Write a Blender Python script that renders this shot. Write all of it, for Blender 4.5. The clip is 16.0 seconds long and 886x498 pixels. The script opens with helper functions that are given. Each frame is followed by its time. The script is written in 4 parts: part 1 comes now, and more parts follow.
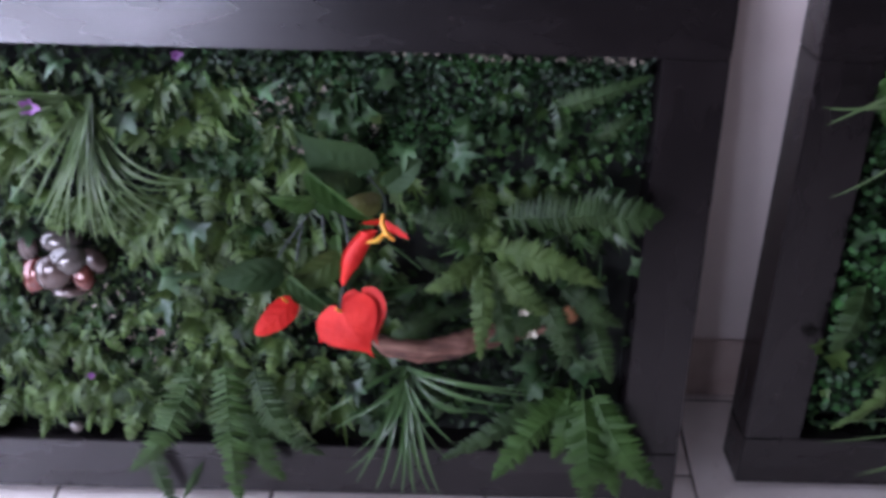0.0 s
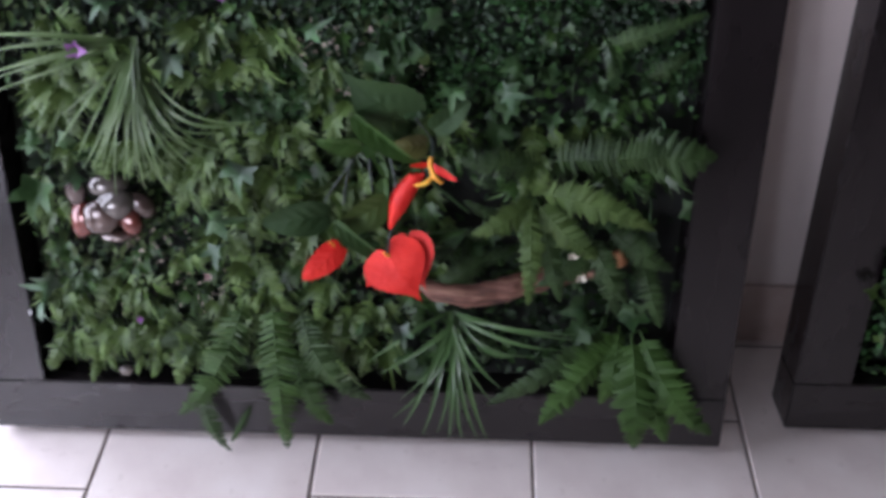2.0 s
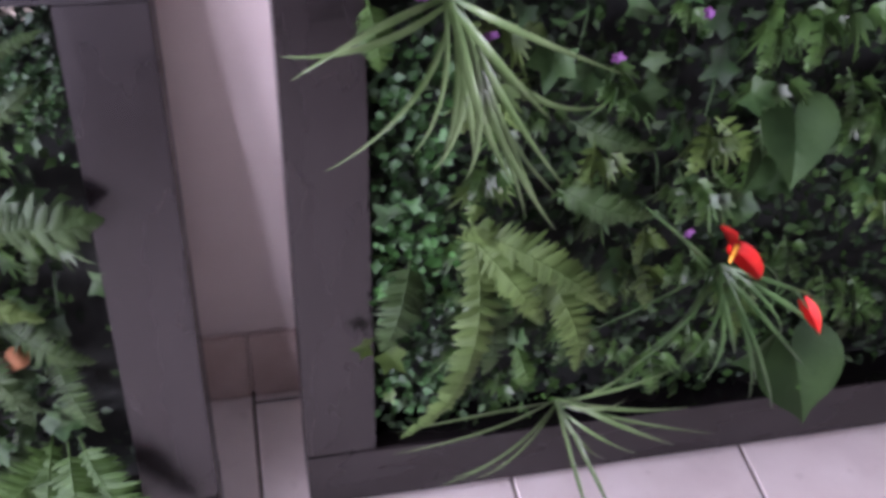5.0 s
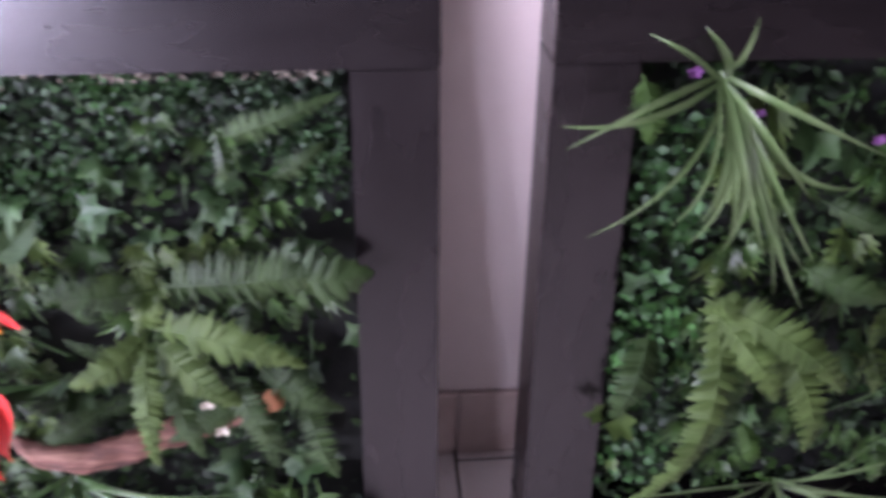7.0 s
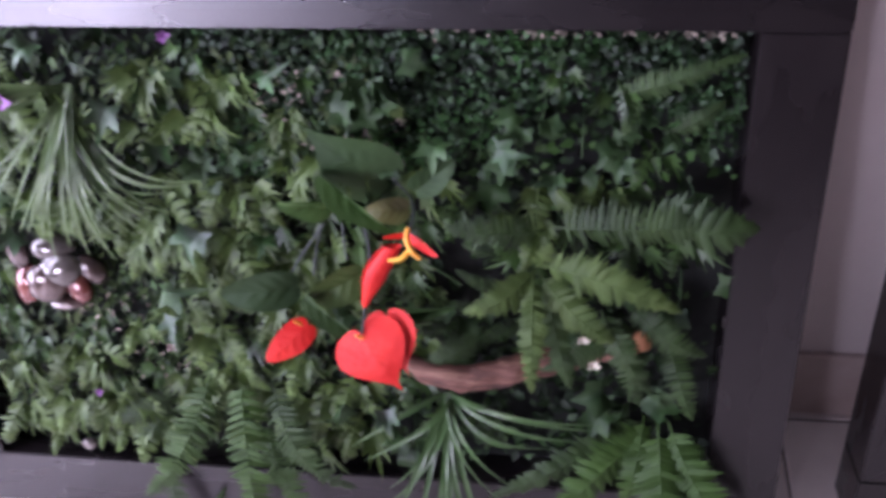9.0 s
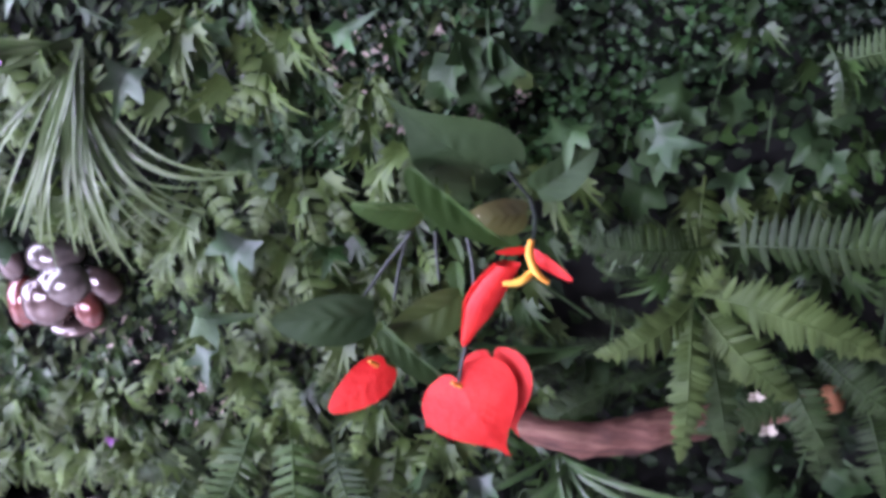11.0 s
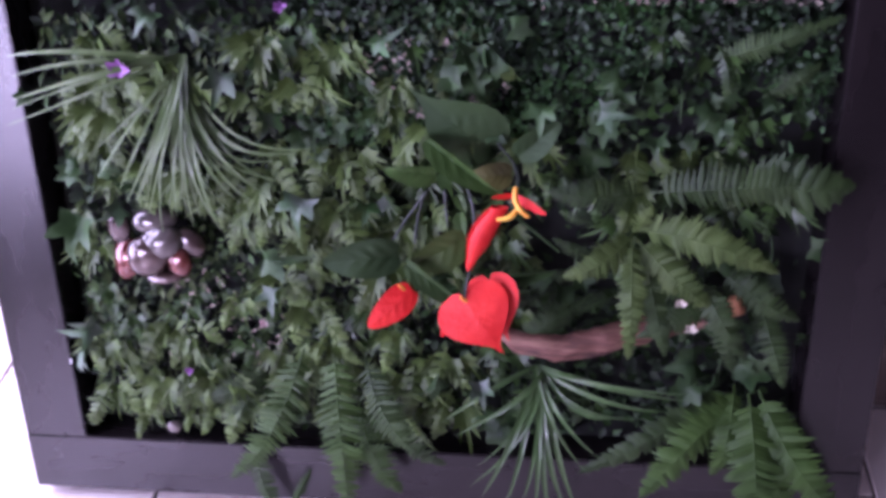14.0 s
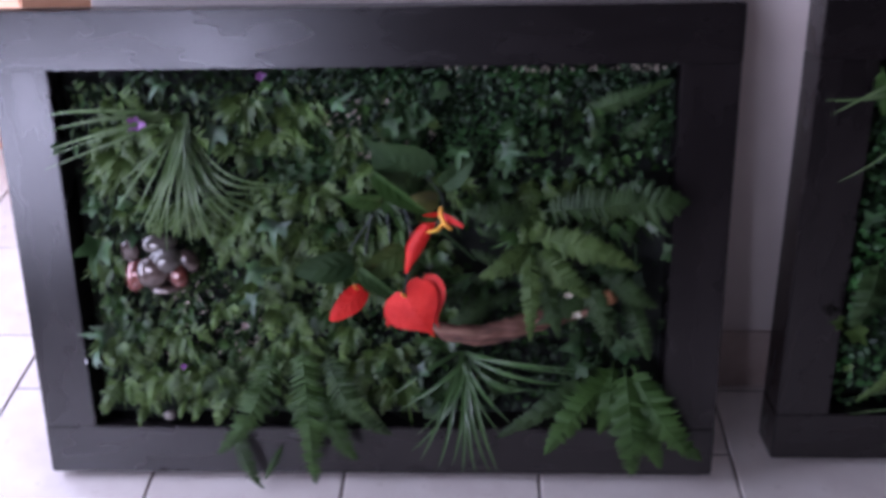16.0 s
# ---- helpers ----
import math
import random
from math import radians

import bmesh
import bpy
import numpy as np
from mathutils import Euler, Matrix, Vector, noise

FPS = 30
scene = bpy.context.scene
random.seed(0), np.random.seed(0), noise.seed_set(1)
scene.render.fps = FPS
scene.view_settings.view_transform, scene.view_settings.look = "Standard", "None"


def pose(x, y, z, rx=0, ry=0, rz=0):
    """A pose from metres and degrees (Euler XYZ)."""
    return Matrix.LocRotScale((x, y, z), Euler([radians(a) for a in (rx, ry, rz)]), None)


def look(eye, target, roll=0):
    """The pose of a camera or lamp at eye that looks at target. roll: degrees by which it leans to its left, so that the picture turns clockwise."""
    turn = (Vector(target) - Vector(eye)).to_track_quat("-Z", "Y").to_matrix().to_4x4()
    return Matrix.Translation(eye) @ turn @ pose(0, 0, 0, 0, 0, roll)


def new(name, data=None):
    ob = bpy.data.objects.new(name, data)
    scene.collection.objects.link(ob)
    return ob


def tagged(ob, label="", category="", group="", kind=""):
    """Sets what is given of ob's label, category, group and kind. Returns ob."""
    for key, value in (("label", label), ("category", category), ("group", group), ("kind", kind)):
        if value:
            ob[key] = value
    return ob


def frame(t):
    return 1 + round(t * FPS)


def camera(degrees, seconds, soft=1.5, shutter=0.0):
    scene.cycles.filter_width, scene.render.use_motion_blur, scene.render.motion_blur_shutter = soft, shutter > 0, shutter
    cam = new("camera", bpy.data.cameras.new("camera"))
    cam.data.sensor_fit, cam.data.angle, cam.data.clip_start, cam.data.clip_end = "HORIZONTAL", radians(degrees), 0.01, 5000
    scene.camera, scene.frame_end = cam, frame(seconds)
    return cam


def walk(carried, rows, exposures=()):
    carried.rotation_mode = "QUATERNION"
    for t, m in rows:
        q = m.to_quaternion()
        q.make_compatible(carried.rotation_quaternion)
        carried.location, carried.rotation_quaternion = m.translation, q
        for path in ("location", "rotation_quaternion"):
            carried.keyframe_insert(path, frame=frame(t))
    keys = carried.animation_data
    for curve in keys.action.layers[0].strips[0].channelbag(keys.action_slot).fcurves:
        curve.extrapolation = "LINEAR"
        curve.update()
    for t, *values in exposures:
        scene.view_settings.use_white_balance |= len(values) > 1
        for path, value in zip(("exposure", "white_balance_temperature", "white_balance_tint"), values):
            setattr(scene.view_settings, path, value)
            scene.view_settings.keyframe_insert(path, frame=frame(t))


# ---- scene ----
cam = camera(47.52, 16.0, soft=3.8, shutter=0.5)
walk(cam, [
    (0, pose(0.7518, -0.9956, 1.2474, 52.772, -1.139, 0.876)),
    (0.5, pose(0.7407, -0.9968, 1.2598, 52.750, 0.485, 2.265)),
    (1, pose(0.7209, -1.0126, 1.2702, 53.553, 0.478, 3.154)),
    (1.5, pose(0.7175, -1.0153, 1.2560, 52.255, 0.325, 3.054)),
    (2, pose(0.7313, -0.9906, 1.2315, 49.931, 0.109, 2.257)),
    (2.5, pose(0.8221, -0.9426, 1.2496, 49.208, 1.049, -0.548)),
    (3, pose(0.8433, -0.8648, 1.2209, 48.586, -1.445, -6.468)),
    (3.5, pose(0.9343, -0.7555, 1.1728, 47.107, -1.633, -5.793)),
    (4, pose(1.0498, -0.7128, 1.1496, 46.174, -3.046, -8.107)),
    (4.2, pose(1.0888, -0.6995, 1.1459, 45.783, -2.677, -7.766)),
    (5.25, pose(1.1900, -0.6706, 1.1429, 47.283, -3.237, -12.200)),
    (6.3, pose(1.0993, -0.6418, 1.1399, 48.784, -3.798, -11.600)),
    (6.5, pose(1.0765, -0.6488, 1.1408, 49.129, -3.363, -10.024)),
    (7, pose(1.0242, -0.6727, 1.1522, 50.305, -1.669, -5.027)),
    (7.5, pose(0.9722, -0.6879, 1.1574, 50.632, -0.041, 0.064)),
    (8, pose(0.9493, -0.7006, 1.1657, 49.920, 1.354, 3.430)),
    (8.5, pose(0.8932, -0.7203, 1.1710, 49.334, 2.384, 5.071)),
    (9, pose(0.8427, -0.7345, 1.1938, 47.984, 3.239, 6.578)),
    (9.2, pose(0.8273, -0.7448, 1.2008, 48.015, 3.793, 6.902)),
    (10.25, pose(0.7600, -0.6515, 1.1112, 47.705, 3.606, 8.500)),
    (11.3, pose(0.7119, -0.4982, 0.9815, 50.996, 2.819, 8.110)),
    (11.5, pose(0.7126, -0.4815, 0.9686, 52.400, 3.592, 7.637)),
    (12, pose(0.7147, -0.4696, 0.9516, 52.421, 3.321, 6.902)),
    (12.5, pose(0.7091, -0.5183, 0.9508, 49.985, 3.280, 6.363)),
    (13, pose(0.6936, -0.6142, 1.0004, 49.798, 2.813, 5.377)),
    (13.5, pose(0.6989, -0.7332, 1.0562, 50.623, 2.388, 4.448)),
    (14, pose(0.7159, -0.8584, 1.1186, 52.592, 2.691, 5.821)),
    (14.5, pose(0.7257, -0.9812, 1.1713, 53.716, 1.899, 5.335)),
    (15, pose(0.7321, -1.0721, 1.2107, 54.811, 2.582, 5.418)),
    (15.5, pose(0.7265, -1.1579, 1.2302, 55.218, 1.894, 4.272)),
    (16, pose(0.7409, -1.2131, 1.2434, 57.327, 1.517, 2.022)),
], exposures=[
    (0.0, -0.45, 5450, 22), (1.0, -0.84, 5350, 22), (1.4, -0.98, 5500, 18), (2.0, -0.60, 5800, 16), (3.0, -0.02, 5850, 20), (3.5, 0.48, 5850, 26), (4.2, 0.75, 5850, 30), (6.3, 0.89, 5800, 34), (8.0, 0.23, 5750, 34),
    (9.2, 0.04, 5720, 34), (11.5, 0.40, 5500, 44), (12.5, 0.43, 5500, 54), (13.5, 0.47, 5450, 60), (14.0, -0.12, 5450, 54), (14.6, -0.42, 5500, 45), (15.2, -0.84, 5430, 38), (16.0, -0.90, 5400, 25)])

# ---- world and light: daylight through a glazed side door and two windows further back ----
world = bpy.data.worlds.new("world")
scene.world = world
world.use_nodes = True
sky = world.node_tree.nodes.new("ShaderNodeTexSky")
sky.sky_type, sky.sun_disc = "NISHITA", False
sky.sun_elevation, sky.sun_rotation = radians(35), radians(200)
world.node_tree.links.new(sky.outputs[0], world.node_tree.nodes["Background"].inputs[0])
world.node_tree.nodes["Background"].inputs[1].default_value = 0.12


def window_lamp(name, m, width, height, watts, colour):
    data = bpy.data.lights.new(name, "AREA")
    data.shape, data.size, data.size_y, data.energy, data.color = "RECTANGLE", width, height, watts, colour
    ob = new(name, data)
    ob.matrix_world = m
    return ob


ROOM_X0, ROOM_X1, ROOM_Y0, ROOM_Y1, ROOM_H = -0.85, 5.0, -3.2, 3.4, 2.6
REAR = (-0.83, -0.33, 0.82, 1.22)     # rear window: x from, x to, z from, z to
SIDE_B = (-2.95, -1.3, 0.32, 1.0)         # side window further back
SIDE = (-0.75, 1.05, 0.06, 2.2)         # glazed side door: y from, y to, z from, z to
window_lamp("daylight_rear", look(((REAR[0] + REAR[1]) / 2, ROOM_Y0 - 0.06, (REAR[2] + REAR[3]) / 2), ((REAR[0] + REAR[1]) / 2, 0, (REAR[2] + REAR[3]) / 2)),
            REAR[1] - REAR[0], REAR[3] - REAR[2], 54, (0.95, 0.92, 1.0))
window_lamp("daylight_side_b", look((ROOM_X0 - 0.06, (SIDE_B[0] + SIDE_B[1]) / 2, (SIDE_B[2] + SIDE_B[3]) / 2), (0, (SIDE_B[0] + SIDE_B[1]) / 2, (SIDE_B[2] + SIDE_B[3]) / 2)),
            SIDE_B[1] - SIDE_B[0], SIDE_B[3] - SIDE_B[2], 110, (0.95, 0.92, 1.0))
window_lamp("daylight_side", look((ROOM_X0 - 0.06, (SIDE[0] + SIDE[1]) / 2, (SIDE[2] + SIDE[3]) / 2), (0, (SIDE[0] + SIDE[1]) / 2, (SIDE[2] + SIDE[3]) / 2)),
            SIDE[1] - SIDE[0], SIDE[3] - SIDE[2], 166, (0.93, 0.92, 1.0))


# ---- materials ----
def material(name, colours, rough=0.5, scale=20.0, spread=0.0, island=0.0, bump=0.0, bump_scale=80.0, metal=0.0, stretch=(1, 1, 1), rough_var=0.0, spec=0.5, coat=0.0):
    """Noise between two or three colours, a second finer grain, random brightness by object or island, bump."""
    m = bpy.data.materials.new(name)
    m.use_nodes = True
    nt = m.node_tree
    nd, ln = nt.nodes, nt.links
    b = nd["Principled BSDF"]
    co = nd.new("ShaderNodeTexCoord")
    mp = nd.new("ShaderNodeMapping")
    mp.inputs["Scale"].default_value = stretch
    ln.new(co.outputs["Object"], mp.inputs["Vector"])
    n1 = nd.new("ShaderNodeTexNoise")
    n1.inputs["Scale"].default_value, n1.inputs["Detail"].default_value = scale, 5
    ln.new(mp.outputs[0], n1.inputs["Vector"])
    ramp = nd.new("ShaderNodeValToRGB")
    ramp.color_ramp.elements[0].position, ramp.color_ramp.elements[1].position = 0.32, 0.68
    ramp.color_ramp.elements[0].color = (*colours[0], 1)
    ramp.color_ramp.elements[1].color = (*colours[-1], 1)
    if len(colours) > 2:
        e = ramp.color_ramp.elements.new(0.5)
        e.color = (*colours[1], 1)
    ln.new(n1.outputs["Fac"], ramp.inputs[0])
    hsv = nd.new("ShaderNodeHueSaturation")
    ln.new(ramp.outputs[0], hsv.inputs["Color"])
    last = None
    for amount, node, socket in ((spread, "ShaderNodeObjectInfo", "Random"), (island, "ShaderNodeNewGeometry", "Random Per Island")):
        if amount:
            src = nd.new(node)
            mr = nd.new("ShaderNodeMapRange")
            mr.inputs["To Min"].default_value, mr.inputs["To Max"].default_value = 1 - amount, 1 + amount
            ln.new(src.outputs[socket], mr.inputs["Value"])
            if last:
                mul = nd.new("ShaderNodeMath")
                mul.operation = "MULTIPLY"
                ln.new(last, mul.inputs[0])
                ln.new(mr.outputs[0], mul.inputs[1])
                last = mul.outputs[0]
            else:
                last = mr.outputs[0]
    if last:
        ln.new(last, hsv.inputs["Value"])
    ln.new(hsv.outputs[0], b.inputs["Base Color"])
    n2 = nd.new("ShaderNodeTexNoise")
    n2.inputs["Scale"].default_value, n2.inputs["Detail"].default_value = bump_scale, 4
    ln.new(mp.outputs[0], n2.inputs["Vector"])
    if rough_var:
        mr = nd.new("ShaderNodeMapRange")
        mr.inputs["To Min"].default_value, mr.inputs["To Max"].default_value = rough - rough_var, rough + rough_var
        ln.new(n2.outputs["Fac"], mr.inputs["Value"])
        ln.new(mr.outputs[0], b.inputs["Roughness"])
    else:
        b.inputs["Roughness"].default_value = rough
    if bump:
        bp = nd.new("ShaderNodeBump")
        bp.inputs["Strength"].default_value, bp.inputs["Distance"].default_value = bump, 0.002
        ln.new(n2.outputs["Fac"], bp.inputs["Height"])
        ln.new(bp.outputs[0], b.inputs["Normal"])
    b.inputs["Metallic"].default_value = metal
    b.inputs["Specular IOR Level"].default_value = spec
    b.inputs["Coat Weight"].default_value = coat
    return m


M_TILE = material("glazed floor tile", [(0.600, 0.525, 0.480), (0.665, 0.595, 0.540), (0.715, 0.650, 0.598)], 0.3, 9, spread=0.05, bump=0.08, bump_scale=40, rough_var=0.08)
M_GROUT = material("dark grout", [(0.1, 0.08, 0.07), (0.17, 0.14, 0.12)], 0.9, 60, bump=0.4)
# dark brown chosen for walls out of view, to absorb bounced light
M_WALL_UNSEEN = material("unseen wall toned dark against bounce", [(0.05, 0.04, 0.036), (0.07, 0.055, 0.05)], 0.8, 5, bump=0.15, bump_scale=120)
M_WALL = material("painted plaster", [(0.66, 0.582, 0.54), (0.73, 0.66, 0.612)], 0.75, 5, bump=0.15, bump_scale=120)
M_SKIRT = material("skirting tile", [(0.475, 0.372, 0.317), (0.589, 0.493, 0.44)], 0.4, 14, spread=0.06, bump=0.1)
M_FRAME = material("dark stained wood", [(0.0055, 0.0042, 0.0044), (0.0075, 0.0056, 0.0058), (0.0105, 0.008, 0.008)], 0.27, 5, bump_scale=5, stretch=(1, 2, 3), rough_var=0.1, spec=0.62)
M_FRAME_V = material("dark stained wood upright", [(0.0055, 0.0042, 0.0044), (0.0075, 0.0056, 0.0058), (0.0105, 0.008, 0.008)], 0.27, 5, bump_scale=5, stretch=(3, 2, 1), rough_var=0.1, spec=0.62)
M_BACK = material("black backing felt", [(0.004, 0.005, 0.004), (0.012, 0.014, 0.01)], 0.95, 40, bump=0.4)
M_FILL = material("small boxwood leaf", [(0.0089, 0.0249, 0.0055), (0.0179, 0.0469, 0.0086), (0.0323, 0.0780, 0.0131)], 0.55, 7, island=0.55, spec=0.3)
# the next green is darkened to paint in the shade between leaves
M_FILL_SHADED = material("deep leaf with painted shade", [(0.0057, 0.0161, 0.0047), (0.0135, 0.0343, 0.0083)], 0.7, 16, island=0.5, spec=0.3)
M_FILL_OLIVE = material("small olive leaf", [(0.016, 0.032, 0.008), (0.032, 0.060, 0.014), (0.058, 0.082, 0.027)], 0.6, 9, island=0.5, spec=0.25)
M_BOX = material("bright boxwood leaf", [(0.0065, 0.0185, 0.0059), (0.0166, 0.0510, 0.0114), (0.0371, 0.1110, 0.0247)], 0.5, 7, island=0.5, spec=0.3)
M_SPRAY = material("soft lobed leaf", [(0.0330, 0.0628, 0.0125), (0.0580, 0.1004, 0.0210), (0.0850, 0.1320, 0.0340)], 0.46, 30, spread=0.3, bump=0.25, spec=0.3)
M_SPRAY_DARK = material("dark lobed leaf", [(0.0179, 0.0436, 0.0095), (0.0324, 0.0727, 0.0149), (0.0508, 0.1039, 0.0233)], 0.4, 30, spread=0.35, bump=0.2, spec=0.38)
M_IVY = material("ivy leaf", [(0.0150, 0.0370, 0.0120), (0.0270, 0.0600, 0.0170), (0.0440, 0.0740, 0.0330)], 0.5, 32, spread=0.35, bump=0.4, spec=0.22)
M_IVY_PALE = material("pale ivy leaf", [(0.032, 0.090, 0.022), (0.048, 0.088, 0.044), (0.098, 0.125, 0.098)], 0.46, 26, spread=0.2, bump=0.3, spec=0.3)
M_FERN = material("fern frond", [(0.0215, 0.050, 0.0085), (0.037, 0.078, 0.014)], 0.55, 18, spread=0.15, island=0.14, bump=0.2, spec=0.22)
M_FERN_DARK = material("dark fern frond", [(0.0175, 0.0375, 0.0100), (0.0310, 0.0600, 0.0150)], 0.55, 18, spread=0.15, island=0.14, bump=0.2, spec=0.25)
M_FERN_LIGHT = material("light fern frond", [(0.036, 0.066, 0.0140), (0.060, 0.098, 0.0230)], 0.55, 18, spread=0.12, island=0.12, bump=0.2, spec=0.22)
M_GRASS = material("grass blade", [(0.0689, 0.1211, 0.0376), (0.1141, 0.1715, 0.0693)], 0.28, 10, spread=0.2, stretch=(3, 3, 1), spec=0.38)
M_GRASS_DARK = material("dark grass blade", [(0.0340, 0.0760, 0.0220), (0.0620, 0.1180, 0.0380)], 0.28, 10, spread=0.2, stretch=(3, 3, 1), spec=0.38)
M_ALEAF = material("anthurium leaf", [(0.0170, 0.0390, 0.0115), (0.0300, 0.0620, 0.0170)], 0.6, 12, spread=0.3, bump=0.3, spec=0.2)
M_ALEAF_OLIVE = material("olive leaf underside", [(0.06, 0.06, 0.012), (0.09, 0.1, 0.02)], 0.5, 12, bump=0.15)
M_STEM = material("plant stem", [(0.03, 0.07, 0.02), (0.05, 0.11, 0.03)], 0.5, 20)
M_STEM_DARK = material("dark stem", [(0.022, 0.034, 0.026), (0.044, 0.058, 0.048)], 0.45, 20)
M_RED = material("red spathe", [(0.480, 0.0110, 0.0065), (0.620, 0.0260, 0.0140)], 0.5, 40, spread=0.06, bump=0.5, bump_scale=160, spec=0.25)
M_YELLOW = material("yellow spadix", [(0.75, 0.3, 0.02), (0.85, 0.48, 0.05)], 0.55, 60, bump=0.5, bump_scale=300)
M_PURPLE = material("purple petal", [(0.125, 0.035, 0.15), (0.225, 0.085, 0.25)], 0.5, 40)
M_PINK = material("faded pink petal", [(0.3, 0.19, 0.19), (0.42, 0.3, 0.29)], 0.5, 40)
M_CREAM = material("dry reindeer moss", [(0.17, 0.145, 0.11), (0.36, 0.31, 0.25)], 0.8, 40, island=0.45)
M_WHITE = material("white petal", [(0.36, 0.34, 0.24), (0.52, 0.49, 0.38)], 0.5, 40)
M_WOOD = material("reddish driftwood", [(0.050, 0.021, 0.013), (0.135, 0.058, 0.037), (0.270, 0.145, 0.095)], 0.75, 16, bump=1.0, bump_scale=60, stretch=(0.6, 5, 7))
M_WOODCUT = material("cut wood end", [(0.4, 0.17, 0.07), (0.55, 0.26, 0.12)], 0.7, 30, bump=0.4)
M_STONE_A = material("bronze pebble", [(0.055, 0.036, 0.030), (0.115, 0.080, 0.066)], 0.17, 40, spread=0.3, metal=0.3, spec=0.8, coat=0.35, bump=0.1)
M_STONE_B = material("dark red pebble", [(0.1, 0.02, 0.015), (0.17, 0.05, 0.035)], 0.17, 40, spread=0.25, metal=0.3, spec=0.8, coat=0.35, bump=0.1)
M_STONE_C = material("pale grey pebble", [(0.070, 0.060, 0.052), (0.13, 0.115, 0.100)], 0.17, 40, spread=0.2, metal=0.3, spec=0.8, coat=0.35, bump=0.1)
M_CARD = material("brown cardboard", [(0.5, 0.27, 0.16), (0.6, 0.34, 0.21)], 0.85, 8, bump=0.1, bump_scale=60, stretch=(1, 1, 8))
M_INK = material("printed ink", [(0.05, 0.03, 0.025), (0.08, 0.05, 0.04)], 0.8, 30)
M_INK_PALE = material("pale printed ink", [(0.36, 0.19, 0.12), (0.42, 0.22, 0.14)], 0.8, 30)
M_WHITEFRAME = material("white window paint", [(0.74, 0.74, 0.74), (0.8, 0.8, 0.8)], 0.45, 12)
# ceiling colour kept low so that less light bounces down
M_CEIL = material("ceiling toned dark against bounce", [(0.12, 0.11, 0.105), (0.15, 0.14, 0.135)], 0.85, 6, bump=0.1)


# ---- mesh helpers ----
def mesh_object(name, verts, faces, mat, parent=None, smooth=True):
    me = bpy.data.meshes.new(name)
    me.from_pydata([tuple(v) for v in verts], [], faces)
    me.materials.append(mat)
    if smooth:
        me.polygons.foreach_set("use_smooth", [True] * len(faces))
    me.update()
    ob = new(name, me)
    if parent:
        ob.parent = parent
    return ob


def part(name, bm, mat, parent, label=""):
    me = bpy.data.meshes.new(name)
    bm.to_mesh(me)
    bm.free()
    me.materials.append(mat)
    ob = new(name, me)
    ob.parent = parent
    if label:
        ob["label"] = label
    return ob


def box_bm(x0, x1, y0, y1, z0, z1, bevel=0.0, segments=2):
    bm = bmesh.new()
    bmesh.ops.create_cube(bm, size=1, matrix=Matrix.Translation(((x0 + x1) / 2, (y0 + y1) / 2, (z0 + z1) / 2)) @ Matrix.Diagonal((x1 - x0, y1 - y0, z1 - z0, 1)))
    if bevel:
        bmesh.ops.bevel(bm, geom=bm.edges[:], offset=bevel, segments=segments, affect="EDGES")
    return bm


def solid(name, bm, mat):
    me = bpy.data.meshes.new(name)
    bm.to_mesh(me)
    bm.free()
    me.materials.append(mat)
    return new(name, me)


def empty(name, m, label, category, group=""):
    ob = new(name)
    ob.matrix_world = m
    return tagged(ob, label, category, group)


def P(p):
    """Panel coordinates (across, up, out of the panel) to the panel's own axes."""
    return Vector((p[0], -p[2], p[1]))


OUT = Vector((0, -1, 0))


def bez(a, c, b, s):
    return a * (1 - s) ** 2 + c * 2 * s * (1 - s) + b * s * s


def axes(d, hint):
    d = d.normalized()
    side = d.cross(hint)
    if side.length < 1e-4:
        side = d.cross(Vector((0.3, -0.5, 0.8)))
    side.normalize()
    return d, side, side.cross(d).normalized()


def blade(parent, a, b, bow, width, mat, sag=0.0, sway=0.0, name="blade"):
    """A long grass blade from a to b, lifted out by bow in its middle, folded along its midrib."""
    a, b = P(a), P(b)
    c = (a + b) / 2 + OUT * bow * 2 + Vector((sway, 0, sag))
    verts, faces = [], []
    n = 12
    for i in range(n + 1):
        s = i / n
        p = bez(a, c, b, s)
        d, side, nor = axes(bez(a, c, b, s + 0.02) - p, OUT)
        w = width * (0.55 + 0.45 * min(1, s * 4)) * (1 - max(0, s - 0.45) / 0.55) ** 0.8 / 2 + 0.0003
        verts += [p - side * w + nor * w * 0.45, p, p + side * w + nor * w * 0.45]
        if i:
            k = 3 * i
            faces += [(k - 3, k - 2, k + 1, k), (k - 2, k - 1, k + 2, k + 1)]
    return mesh_object(name, verts, faces, mat, parent)


